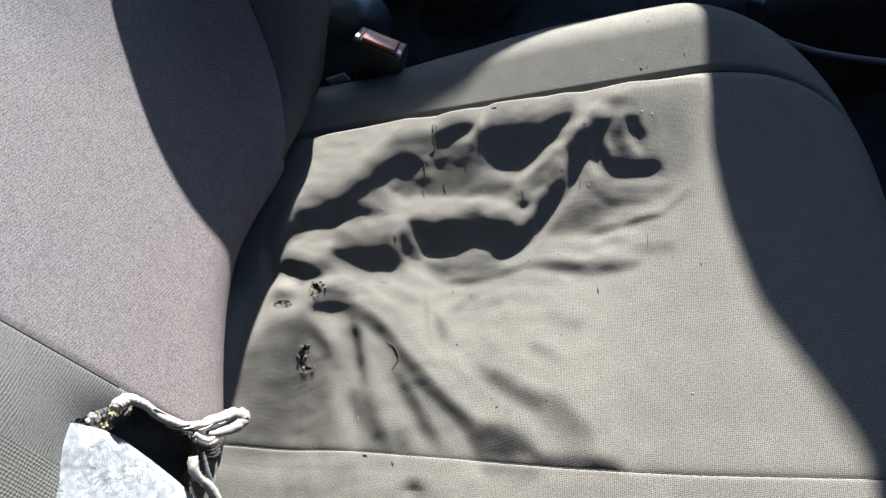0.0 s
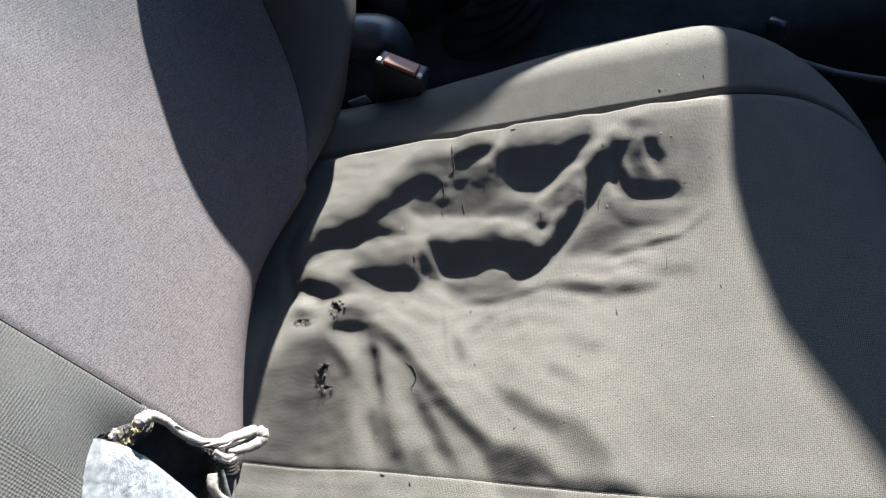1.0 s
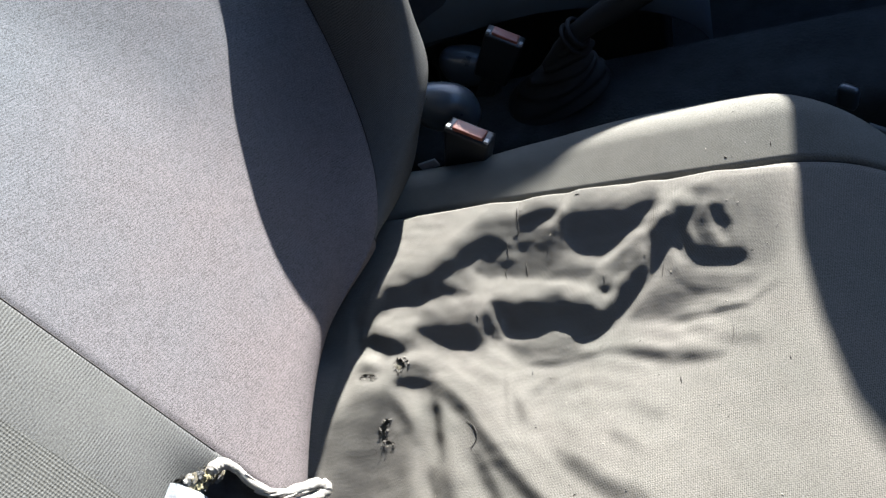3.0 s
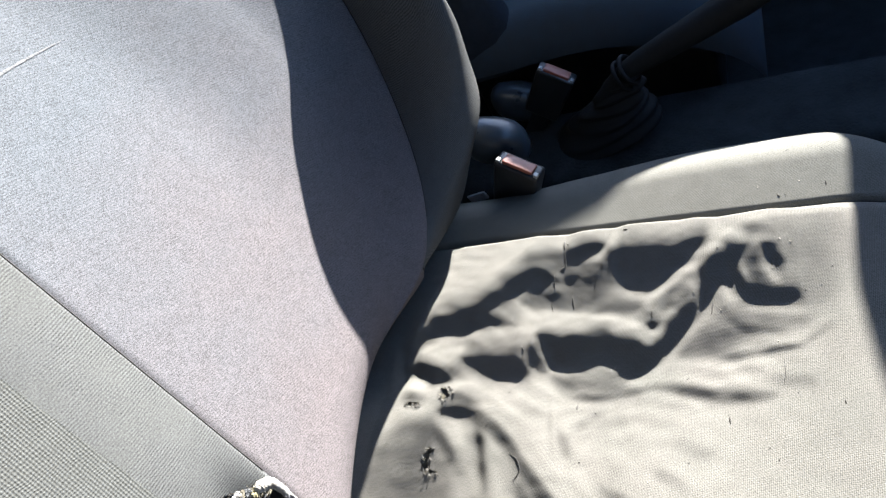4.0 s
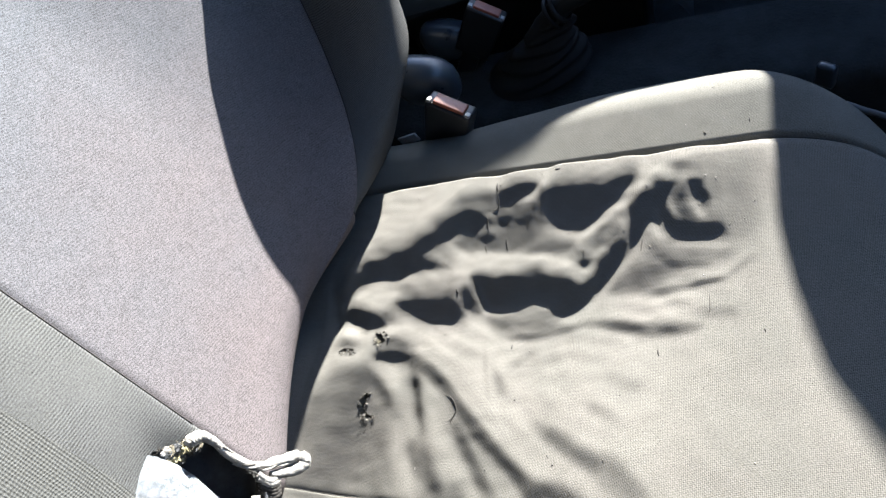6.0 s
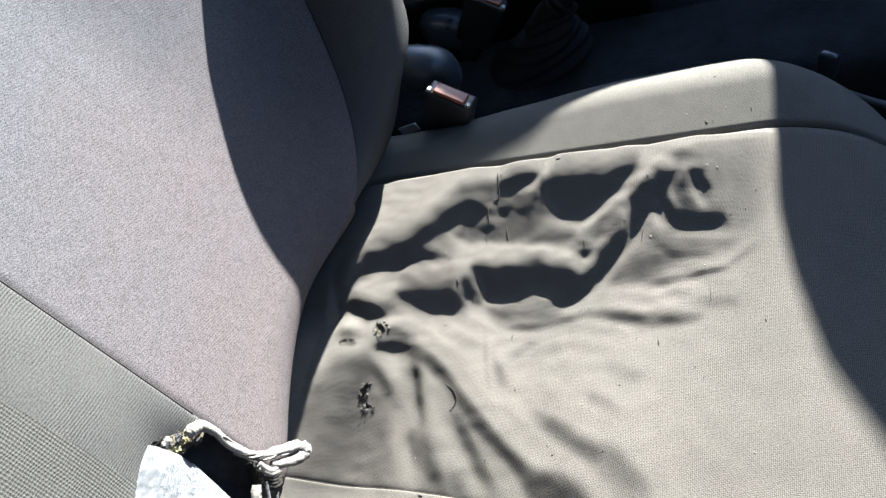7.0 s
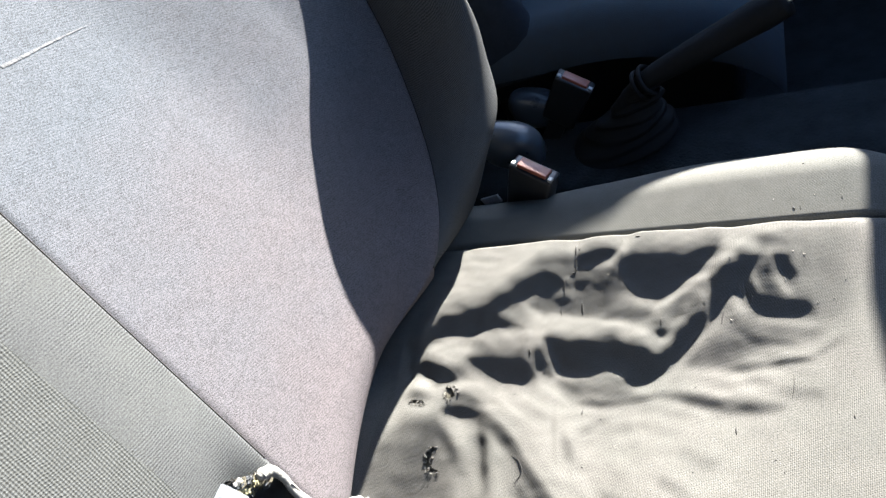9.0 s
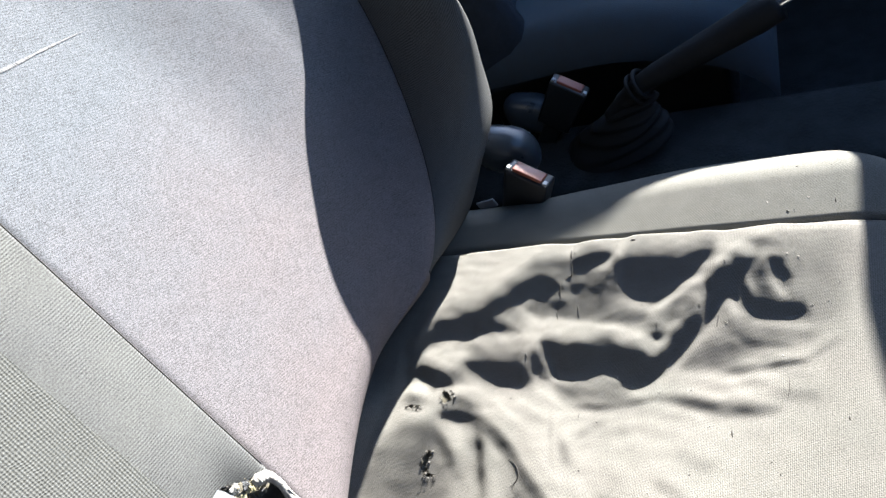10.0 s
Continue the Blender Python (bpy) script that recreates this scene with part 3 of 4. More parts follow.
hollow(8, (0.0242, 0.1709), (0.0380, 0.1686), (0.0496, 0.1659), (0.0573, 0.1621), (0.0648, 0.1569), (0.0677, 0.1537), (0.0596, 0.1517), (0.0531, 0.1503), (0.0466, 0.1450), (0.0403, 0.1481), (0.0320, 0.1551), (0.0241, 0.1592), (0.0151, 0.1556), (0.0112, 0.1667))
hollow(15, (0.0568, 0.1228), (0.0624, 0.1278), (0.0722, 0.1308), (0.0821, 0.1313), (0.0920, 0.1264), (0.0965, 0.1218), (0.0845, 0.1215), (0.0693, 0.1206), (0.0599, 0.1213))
# Fine wrinkles, where the cover is slack.
loose = smooth(0.10, 0.16, GY) * (1 - smooth(0.34, 0.38, GX)) + 0.5 * smooth(0.02, 0.06, GX) * (1 - smooth(0.2, 0.3, GX)) * (1 - smooth(0.10, 0.16, GY))
wrinkle = np.zeros(GX.shape)
for long, way, amount, start in ((0.021, 70, 0.16, 0.9), (0.016, 78, 0.14, 0.4), (0.0115, 100, 0.12, 2.1), (0.0085, 62, 0.09, 4.4), (0.0065, 112, 0.07, 1.3)):
    c, s = math.cos(radians(way)), math.sin(radians(way))
    across, length = GX * c + GY * s, GY * c - GX * s
    bend_of = 1.9 * np.sin(length / 0.021 + start) + 1.3 * np.sin(length / 0.0125 + across / 0.03 + 2 * start)
    wrinkle = wrinkle + amount * loose * np.sin(2 * math.pi * across / long + bend_of) * (0.5 + 0.5 * np.sin(length / 0.017 + across / 0.024 + 5 * start))


def relaxed_cover():
    """Heights of the cover on a grid, from the lean of its folds."""
    below, above = np.zeros(GX.shape), np.zeros(GX.shape)
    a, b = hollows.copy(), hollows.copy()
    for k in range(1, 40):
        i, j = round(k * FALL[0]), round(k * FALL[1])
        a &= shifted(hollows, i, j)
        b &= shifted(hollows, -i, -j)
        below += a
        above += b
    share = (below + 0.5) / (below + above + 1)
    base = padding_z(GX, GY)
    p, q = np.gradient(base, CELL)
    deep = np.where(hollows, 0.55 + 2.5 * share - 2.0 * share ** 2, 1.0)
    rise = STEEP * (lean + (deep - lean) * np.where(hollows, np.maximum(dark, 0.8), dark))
    rise = softened(rise + 0.75 * STEEP * wrinkle) - p * FALL[0] - q * FALL[1]
    hold = firm + (3.0 - firm) * dark
    hold = hold * np.where(GX < 0.05 + 0.26 * (GY - 0.3), 0.4, 1.0) * np.where((GY > 0.302) | (GY < -0.015), 0.4, 1.0)
    hold = np.where(GX > 0.405, 0.05, np.maximum(hold, 0.05))
    pinned = np.where(0.308 + 0.03 * GX - GY < 0.009, 400.0, 0.0) + 120.0 * smooth(-0.02, 0.004, -GY)

    def along(h, u, v):
        p, q = np.gradient(h, CELL)
        return p * u + q * v

    def back(a, u, v):
        out = np.zeros_like(a)
        for axis, k in ((0, u), (1, v)):
            s, o = np.moveaxis(a * k / CELL, axis, 0), np.moveaxis(out, axis, 0)
            o[2:] += s[1:-1] / 2
            o[:-2] -= s[1:-1] / 2
            o[1] += s[0]
            o[0] -= s[0]
            o[-1] += s[-1]
            o[-2] -= s[-1]
        return out

    def bend(h):
        out = np.zeros_like(h)
        out[1:-1, 1:-1] = (h[2:, 1:-1] + h[:-2, 1:-1] + h[1:-1, 2:] + h[1:-1, :-2] - 4 * h[1:-1, 1:-1]) / CELL
        return out

    def unbend(a):
        out, i = np.zeros_like(a), a[1:-1, 1:-1] / CELL
        out[2:, 1:-1] += i
        out[:-2, 1:-1] += i
        out[1:-1, 2:] += i
        out[1:-1, :-2] += i
        out[1:-1, 1:-1] -= 4 * i
        return out

    u, v = FALL

    def pull(h):
        return back(hold * along(h, u, v), u, v) + 0.02 * back(along(h, -v, u), -v, u) + (3.0 + pinned) * h + 0.004 * unbend(bend(h))

    want = back(hold * rise, u, v)
    h = np.zeros(GX.shape)
    r = want - pull(h)
    p, rr = r.copy(), (r * r).sum()
    for _ in range(1100):
        q = pull(p)
        step = rr / (p * q).sum()
        h, r = h + step * p, r - step * q
        new_rr = (r * r).sum()
        p, rr = r + new_rr / rr * p, new_rr
    return softened(h)


COVER = relaxed_cover()


def folds(x, y):
    """Height of the folds, drawn smoothly between the grid's points."""
    fx, fy = np.clip(x / CELL, 0, COVER.shape[0] - 1.001), np.clip((y + 0.03) / CELL, 0, COVER.shape[1] - 1.001)
    ix, iy = fx.astype(int), fy.astype(int)
    tx, ty = fx - ix, fy - iy

    def weights(t):
        return (1 - t) ** 3 / 6, (3 * t ** 3 - 6 * t ** 2 + 4) / 6, (-3 * t ** 3 + 3 * t ** 2 + 3 * t + 1) / 6, t ** 3 / 6

    z = np.zeros_like(x)
    for i, wx in enumerate(weights(tx)):
        for j, wy in enumerate(weights(ty)):
            z = z + wx * wy * COVER[np.clip(ix + i - 1, 0, COVER.shape[0] - 1), np.clip(iy + j - 1, 0, COVER.shape[1] - 1)]
    return z


def cushion_z(x, y):
    """The height of the cushion's cover."""
    d, dn = y - far_seam(x), near_seam(x) - y
    z = padding_z(x, y) - 0.004 * np.exp(-(d / 0.0021) ** 2) - 0.0012 * np.exp(np.where(dn < 0, dn / 0.0035, -dn / 0.0008))
    soft = 0.0004 * np.sin(31 * x + 4 * np.sin(17 * y)) * np.sin(27 * y + 2 * np.sin(23 * x + 1))
    for long, way, lift, start in ((0.031, 70, 0.06, 0.3), (0.024, 115, 0.05, 1.9), (0.019, 40, 0.04, 4.1), (0.015, 125, 0.03, 2.2)):
        c, s = math.cos(radians(way)), math.sin(radians(way))
        soft = soft + lift / 1000 * np.sin(2 * math.pi / long * (x * c + y * s) + start + 2.5 * np.sin(2 * math.pi / 0.11 * (y * c - x * s) + 3 * start)) * (1 - 0.7 * smooth(0.30, 0.42, x))
    tent = 0.0042 * np.exp(-((x - 0.032) / 0.015) ** 2 - ((y - 0.140) / 0.009) ** 2)
    return z + smooth(0, 0.012, -d) * folds(x, y) + smooth(0, 0.03, -d) * soft + tent


def sunk(x, y, z):
    """Slides lowered points along the camera's sight lines, so they keep their place in its view."""
    k = sag(x, y) / 0.505
    return x + k * (0.35 - x), y + k * (-0.075 - y), z


# Torn places of the cushion's cover.
HOLES = (
    [(0.0555, 0.1447), (0.0580, 0.1466), (0.0628, 0.1445), (0.0658, 0.1418), (0.0668, 0.1374), (0.0624, 0.1334), (0.0596, 0.1321), (0.0586, 0.1352), (0.0565, 0.1377), (0.0574, 0.1417)],
    [(0.0239, 0.1252), (0.0288, 0.1280), (0.0362, 0.1275), (0.0401, 0.1262), (0.0358, 0.1242), (0.0282, 0.1237)],
    [(0.0540, 0.0881), (0.0581, 0.0890), (0.0558, 0.0834), (0.0545, 0.0755), (0.0572, 0.0704), (0.0655, 0.0678), (0.0591, 0.0664), (0.0533, 0.0663), (0.0498, 0.0726), (0.0505, 0.0820)],
)


def cushion_strip(name, v0, v1, rows, columns, mat, label="", torn=False):
    """A strip of the cushion between two lines y(x), v0 to v1."""
    U, Wv = np.meshgrid(np.linspace(0, 1, columns), np.linspace(0, 1, rows), indexing="ij")
    x = -0.07 + U * 0.61
    for _ in range(4):
        y = v0(x) + Wv * (v1(x) - v0(x))
        x = -0.07 + U * (front_edge(y) + 0.07)
    pts = np.stack(sunk(x, y, cushion_z(x, y)), -1)
    skirt = pts[-1:].copy()
    skirt[..., 2] -= 0.16
    pts = np.concatenate([pts, skirt])
    uv = np.stack([pts[..., 0] - pts[..., 2] * 0.6, pts[..., 1] + pts[..., 2] * 0.5], -1)
    keep = np.ones((pts.shape[0] - 1, pts.shape[1] - 1), bool)
    if torn:
        cx, cy = np.concatenate([x, x[-1:]])[:-1, :-1], np.concatenate([y, y[-1:]])[:-1, :-1]
        rag = 0.0012 * np.random.rand(*cx.shape)
        for hole in HOLES:
            keep &= ~inside(cx + rag, cy - rag, hole)
    return grid(name, pts, mat, seat, label, uv, keep)


cushion_strip("cushion_panel", near_seam, far_seam, 330, 560, cushion_cloth, "wrinkled taupe cloth with holes and stains", True)
cushion_strip("inner_bolster", far_seam, lambda x: far_seam(x) + 0.15, 70, 300, smooth_cloth)
cushion_strip("outer_bolster", lambda x: near_seam(x) - 0.14, near_seam, 200, 300, cushion_cloth)

# The padding under the torn places.
px, py = np.meshgrid(np.linspace(0.0, 0.1, 60), np.linspace(0.05, 0.17, 60), indexing="ij")
grid("padding", np.stack(sunk(px, py, cushion_z(px, py) - 0.0022 - 0.0016 * np.random.rand(*px.shape)), -1), wadding, seat, "dark crumbling foam under the torn cover")


def back_near(h):
    return 0.33 * (h - 0.06)


def back_far(h):
    return np.minimum(0.255 + 0.30 * (1 - np.exp(-(np.maximum(h - 0.045, 1e-6) / 0.13) ** 0.75)), 0.49)


def back_x(y, h):
    """How far ahead the backrest's face lies, y across and h high."""
    x = 0.045 - 0.42 * h
    d = y - back_far(h)
    x = x + 0.016 * smooth(-0.11, 0.0, d) + 0.018 * smooth(-0.24, -0.06, d) * smooth(0.10, 0.28, h)
    dn = back_near(h) - y
    x = x + np.where(dn > 0, 0.004 * np.sin(np.clip(dn / 0.06, 0, 1) * math.pi / 2), 0) - 6.0 * np.clip(dn - 0.13, 0, 1) ** 2
    x = x - 0.002 * np.exp(-(d / 0.0025) ** 2) - 0.0008 * np.exp(-(dn / 0.0012) ** 2)
    x = x - 0.004 * np.exp(-((y + 0.022) / 0.026) ** 2 - ((h - 0.128) / 0.030) ** 2)
    x = x - 1.3 * np.clip(0.20 - h, 0, 0.1) ** 2 * smooth(0.0, 0.035, dn)
    low = np.clip(0.067 + 0.020 * np.sin(math.pi * np.clip(y / 0.27, 0, 1)) - h, 0, 0.055)
    return x - (0.055 - np.sqrt(0.055 ** 2 - np.minimum(low, 0.0549) ** 2))


TEAR = [(-0.003, 0.1425), (0.003, 0.132), (0.0124, 0.124), (0.018, 0.119), (0.0164, 0.1055), (0.0124, 0.098), (0.005, 0.086), (0.001, 0.072), (-0.006, 0.060), (-0.037, 0.050), (-0.075, 0.050), (-0.075, 0.140), (-0.038, 0.143), (-0.02, 0.1445)]


def back_strip(name, v0, v1, cols, mat, label="", torn=False):
    h = np.concatenate([np.linspace(0.02, 0.18, 130), np.linspace(0.183, 0.62, 130)])
    H, Wv = np.meshgrid(h, np.linspace(0, 1, cols), indexing="ij")
    y = v0(H) + Wv * (v1(H) - v0(H))
    pts = np.stack([back_x(y, H), y, H], -1)[:, ::-1]
    uv = np.stack([pts[..., 1], pts[..., 2] * 1.08], -1)
    keep = np.ones((pts.shape[0] - 1, pts.shape[1] - 1), bool)
    if torn:
        rag = 0.002 * np.random.rand(*keep.shape)
        keep &= ~inside(pts[:-1, :-1, 1] + rag, pts[:-1, :-1, 2] - rag, TEAR)
    return grid(name, pts, mat, seat, label, uv, keep)


back_strip("back_panel", back_near, back_far, 140, back_cloth, "smooth mauve-grey cloth panel", True)
back_strip("back_outer_bolster", lambda h: back_near(h) - 0.062, back_near, 70, bolster_cloth, "grey ribbed cloth, torn open at its foot", True)
back_strip("back_side_panel", lambda h: back_near(h) - 0.22, lambda h: back_near(h) - 0.062, 110, mesh_cloth, "coarse grey mesh cloth", True)

# The inner bolster: from the seam over its crest to the outer side.
CREST = curve_points([(0.01, 0.285, 0.015), (0.040, 0.350, 0.012), (0.066, 0.394, 0.052), (0.082, 0.437, 0.085), (0.081, 0.463, 0.13), (0.085, 0.467, 0.17), (0.083, 0.467, 0.203),
                      (0.069, 0.472, 0.228), (0.048, 0.478, 0.25), (0.019, 0.490, 0.272), (-0.025, 0.494, 0.298), (-0.102, 0.50, 0.42), (-0.20, 0.51, 0.62)], 16)
seam_h = curve_points([(0.03, 0, 0), (0.045, 0, 0), (0.057, 0, 0), (0.070, 0, 0), (0.088, 0, 0), (0.108, 0, 0), (0.130, 0, 0), (0.152, 0, 0), (0.180, 0, 0), (0.210, 0, 0), (0.255, 0, 0), (0.40, 0, 0), (0.62, 0, 0)], 16)[:, 0]
SEAM = np.stack([back_x(back_far(seam_h), seam_h), back_far(seam_h), seam_h], -1)
w = np.linspace(0, 1, 44)[None, :, None]
s0, c0 = SEAM[:, None], CREST[:, None]
mid = np.stack([CREST[:, 0], 0.6 * SEAM[:, 1] + 0.4 * CREST[:, 1], 0.5 * SEAM[:, 2] + 0.5 * CREST[:, 2]], -1)[:, None]
rise = (1 - w) ** 2 * s0 + 2 * w * (1 - w) * mid + w ** 2 * c0
turn = c0 - mid
out = c0 + turn / np.linalg.norm(turn, axis=-1, keepdims=True) * 0.022
end = out + np.array((-0.10, 0.012, 0.0))
roll = ((1 - w) ** 2 * c0 + 2 * w * (1 - w) * out + w ** 2 * end)[:, 1:]
bolster = np.concatenate([rise, roll], 1)
arc = np.concatenate([np.zeros((len(SEAM), 1)), np.cumsum(np.linalg.norm(np.diff(bolster, axis=1), axis=-1), 1)], 1)
along = np.concatenate([[0], np.cumsum(np.linalg.norm(np.diff(CREST, axis=0), axis=-1))])[:, None] + 0 * arc
grid("back_inner_bolster", bolster[:, ::-1], bolster_cloth, seat, "grey ribbed cloth side bolster", np.stack([arc, along], -1)[:, ::-1])

# ---- the torn foot of the backrest ----
gy, gh = np.meshgrid(np.linspace(-0.10, 0.03, 50), np.linspace(0.03, 0.155, 50), indexing="ij")
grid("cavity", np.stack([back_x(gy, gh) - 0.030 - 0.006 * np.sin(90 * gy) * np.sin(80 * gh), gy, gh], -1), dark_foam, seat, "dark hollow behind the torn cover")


# The pale pad that shows in the tear, its upper edge running down to the seat's side.
u, v = np.meshgrid(np.linspace(0, 1, 60), np.linspace(0, 1, 60), indexing="ij")
edge_y = np.interp(u, (0, 0.2, 0.4, 0.7, 0.9, 1), (-0.0073, -0.0083, -0.0126, -0.023, -0.0344, -0.045))
edge_h = np.interp(u, (0, 0.2, 0.4, 0.7, 0.9, 1), (0.1433, 0.129, 0.1136, 0.0915, 0.0706, 0.055))
left_y, left_h = -0.0073 - 0.075 * u, 0.1470 + 0.001 * np.sin(9 * u)
pad_y = edge_y + v * (left_y - edge_y)
pad_h = edge_h + v * (left_h - edge_h)
bulge = 0.006 * np.sin(math.pi * np.clip(v, 0, 1)) ** 0.6 * np.clip(u * 4, 0, 1) - 0.005 * (1 - np.clip(v * 9, 0, 1)) ** 2 - 0.012 * np.clip((v - 0.82) / 0.18, 0, 1) ** 2
fuzz = 0.0007 * np.random.rand(*u.shape)
pad = np.stack([0.045 - 0.42 * pad_h + 0.003 + bulge + fuzz, pad_y, pad_h], -1)
grid("pad", pad, foam, seat, "pale blue-white fleecy padding")


def seat_line(points, lift=0.002):
    """A smooth line over the torn foot of the backrest from (y, h, lift) points."""
    p = curve_points(points, 10)
    return np.stack([back_x(p[:, 0], p[:, 1]) + p[:, 2], p[:, 0], p[:, 1]], -1)


def fluffy(name, line, radius, mat, label="", flat=0.9, amount=0.07):
    """A soft, uneven cord with short loose fibres."""
    line, p = np.array(line, float), np.random.rand(6) * 6.28
    n, sides = len(line), 22
    rad = np.broadcast_to(np.array(radius, float), (n,))
    cord = tube(name, line, rad, mat, seat, label, sides, flat)
    co = np.empty(n * sides * 3, np.float32)
    cord.data.vertices.foreach_get("co", co)
    co = co.reshape(n, sides, 3)
    u, a = np.meshgrid(np.cumsum(rad) / rad.mean(), np.arange(sides) * 2 * math.pi / sides, indexing="ij")
    lump = np.sin(0.9 * u + 2 * a + p[0]) + 0.8 * np.sin(1.7 * u - 3 * a + p[1]) + 0.6 * np.sin(0.5 * u + 5 * a + p[2]) + 0.5 * np.sin(2.9 * u + a + p[3])
    k = 1 + amount * (0.45 * lump + 0.3 * (np.random.rand(n, sides) - 0.5))
    co = line[:, None] + (co - line[:, None]) * k[..., None]
    cord.data.vertices.foreach_set("co", co.astype(np.float32).reshape(-1))
    verts, faces = [], []
    for _ in range(n * 7):
        i, s = random.randrange(n), random.randrange(sides)
        at = co[i, s]
        away = (at - line[i]) / rad[i] + np.random.uniform(-1.1, 1.1, 3)
        tip = at + away / np.linalg.norm(away) * random.uniform(0.0006, 0.0022)
        across = np.cross(away, np.random.rand(3))
        across = across / np.linalg.norm(across) * 0.00009
        b0 = len(verts)
        verts += [at - across, at + across, tip]
        faces.append((b0, b0 + 1, b0 + 2))
    mesh_object("loose_fibres", verts, faces, mat, seat)
    return cord


# White cotton piping, pulled out and twisted.
rope = curve_points([(0.0006, 0.0045, 0.1335), (0.0016, 0.0085, 0.1305), (0.0042, 0.0125, 0.1255), (0.0087, 0.011, 0.1151), (0.014, 0.0047, 0.1025), (0.021, 0.0022, 0.0857), (0.0268, 0.0052, 0.0719), (0.0325, 0.0125, 0.0585), (0.0374, 0.0190, 0.0475)], 12)
girth = np.interp(np.linspace(0, 1, len(rope)), (0, 0.08, 0.2, 0.35, 0.6, 0.8, 0.93, 1), (0.0030, 0.0052, 0.0050, 0.0034, 0.0030, 0.0036, 0.0052, 0.0036))
fluffy("piping", rope, girth, fleece, "frayed white cotton piping")
lobe = curve_points([(0.0375, 0.0185, 0.0470), (0.0400, 0.0150, 0.0425), (0.0378, 0.0090, 0.0465), (0.0335, 0.0030, 0.0570), (0.0290, -0.0010, 0.0670)], 10)
fluffy("piping_end", lobe, np.interp(np.linspace(0, 1, len(lobe)), (0, 0.2, 0.6, 1), (0.0054, 0.0062, 0.0050, 0.0030)), fleece)
for k in range(6):
    s0 = 40 + 3 * k
    t = np.linspace(0, 1, len(rope) - s0)
    strand = rope[s0:] + 0.0034 * np.stack([np.cos(k * 1.1 + 8 * t), np.sin(k * 1.1 + 6 * t), 0 * t], -1)
    tube("strand", strand, 0.0006 if k % 2 else 0.0010, thread_dark if k % 2 else fleece, seat, "", 6, 0.8, 0.3)
for k in range(7):
    t = k / 6
    wrap = curve_points([(0.0245 + 0.002 * t, 0.000 - 0.016 * t, 0.0800 - 0.012 * t), (0.0300 + 0.002 * t, -0.004 - 0.012 * t, 0.0700 - 0.010 * t), (0.0310 + 0.0035 * t, 0.001 - 0.013 * t, 0.0600 - 0.004 * t)], 8)
    if k in (1, 2):
        fluffy("wrap", wrap, 0.0028, fleece)
    else:
        tube("wrap", wrap, 0.0026 if k > 2 else 0.0014, thread_dark, seat, "", 10, 0.8, 0.25)
for k, ends in enumerate((((0.0255, -0.018, 0.0740), (0.0267, -0.0268, 0.0721), (0.0293, -0.0325, 0.066), (0.0326, -0.037, 0.058), (0.036, -0.05, 0.045)),
                          ((0.0315, -0.0100, 0.0600), (0.0329, -0.0158, 0.0574), (0.0339, -0.0268, 0.0551), (0.0342, -0.0356, 0.0544), (0.036, -0.05, 0.045)),
                          ((0.0280, -0.0140, 0.0680), (0.0300, -0.0220, 0.0640), (0.0320, -0.0300, 0.0600), (0.0350, -0.046, 0.048)))):
    line = curve_points(ends, 10)
    if k == 0:
        fluffy("piping_tail", line, 0.0034 + 0.0005 * np.sin(np.linspace(0, 9, len(line))), fleece)
    else:
        tube("piping_tail", line, (0, 0.0012, 0.0020)[k], webbing, seat, "", 10, 0.7, 0.25)


# Dark wadding with yellowed foam round the tear's upper corner.
def clump(name, at, size, mat):
    """A ragged soft lump."""
    p = np.random.rand(4) * 6.28
    bm = bmesh.new()
    bmesh.ops.create_icosphere(bm, subdivisions=3, radius=1)
    for vert in bm.verts:
        x, y, z = vert.co
        k = 1 + 0.2 * math.sin(4 * x + p[0]) * math.sin(5 * y + p[1]) + 0.16 * math.sin(9 * z + p[2] + 4 * x) + random.uniform(-0.13, 0.13)
        vert.co = Vector((x * size[0], y * size[1], z * size[2])) * k + Vector(at)
    part(name, bm, mat, seat)


for k in range(64):
    t = random.random()
    y0 = -0.012 + 0.022 * t + random.uniform(-0.003, 0.003)
    h0 = 0.1375 - 0.012 * t + random.uniform(-0.012, 0.002)
    size = random.uniform(0.0014, 0.0042)
    clump("foam_clump", (float(back_x(np.array(y0), np.array(h0))) + 0.001 - 0.003 * random.random(), y0, h0), (size * 0.8, size * random.uniform(0.8, 1.5), size),
          (wadding, wadding, dark_foam, old_foam, wadding, fleece, dark_foam)[k % 7])
rim = TEAR + TEAR[:1]
for k in range(70):
    i = random.randrange(0, 7) if k < 50 else random.randrange(7, 13)
    t = random.random()
    y0, h0 = rim[i][0] * (1 - t) + rim[i + 1][0] * t, rim[i][1] * (1 - t) + rim[i + 1][1] * t
    dy, dh = random.uniform(-0.006, 0.003), random.uniform(-0.007, 0.003)
    tube("frayed_thread", seat_line([(y0, h0, 0.0), (y0 + 0.5 * dy, h0 + 0.4 * dh, random.uniform(0.0, 0.003)), (y0 + dy, h0 + dh, random.uniform(-0.002, 0.004))]),
         random.uniform(0.00015, 0.0003), (thread_dark, wadding, thread_dark)[k % 3], seat, "", 4)

# ---- marks on the cushion ----
def on_cushion(points, lift=0.0003):
    p = curve_points([(x, y, 0) for x, y in points], 6)
    return np.stack(sunk(p[:, 0], p[:, 1], cushion_z(p[:, 0], p[:, 1]) + lift), -1)


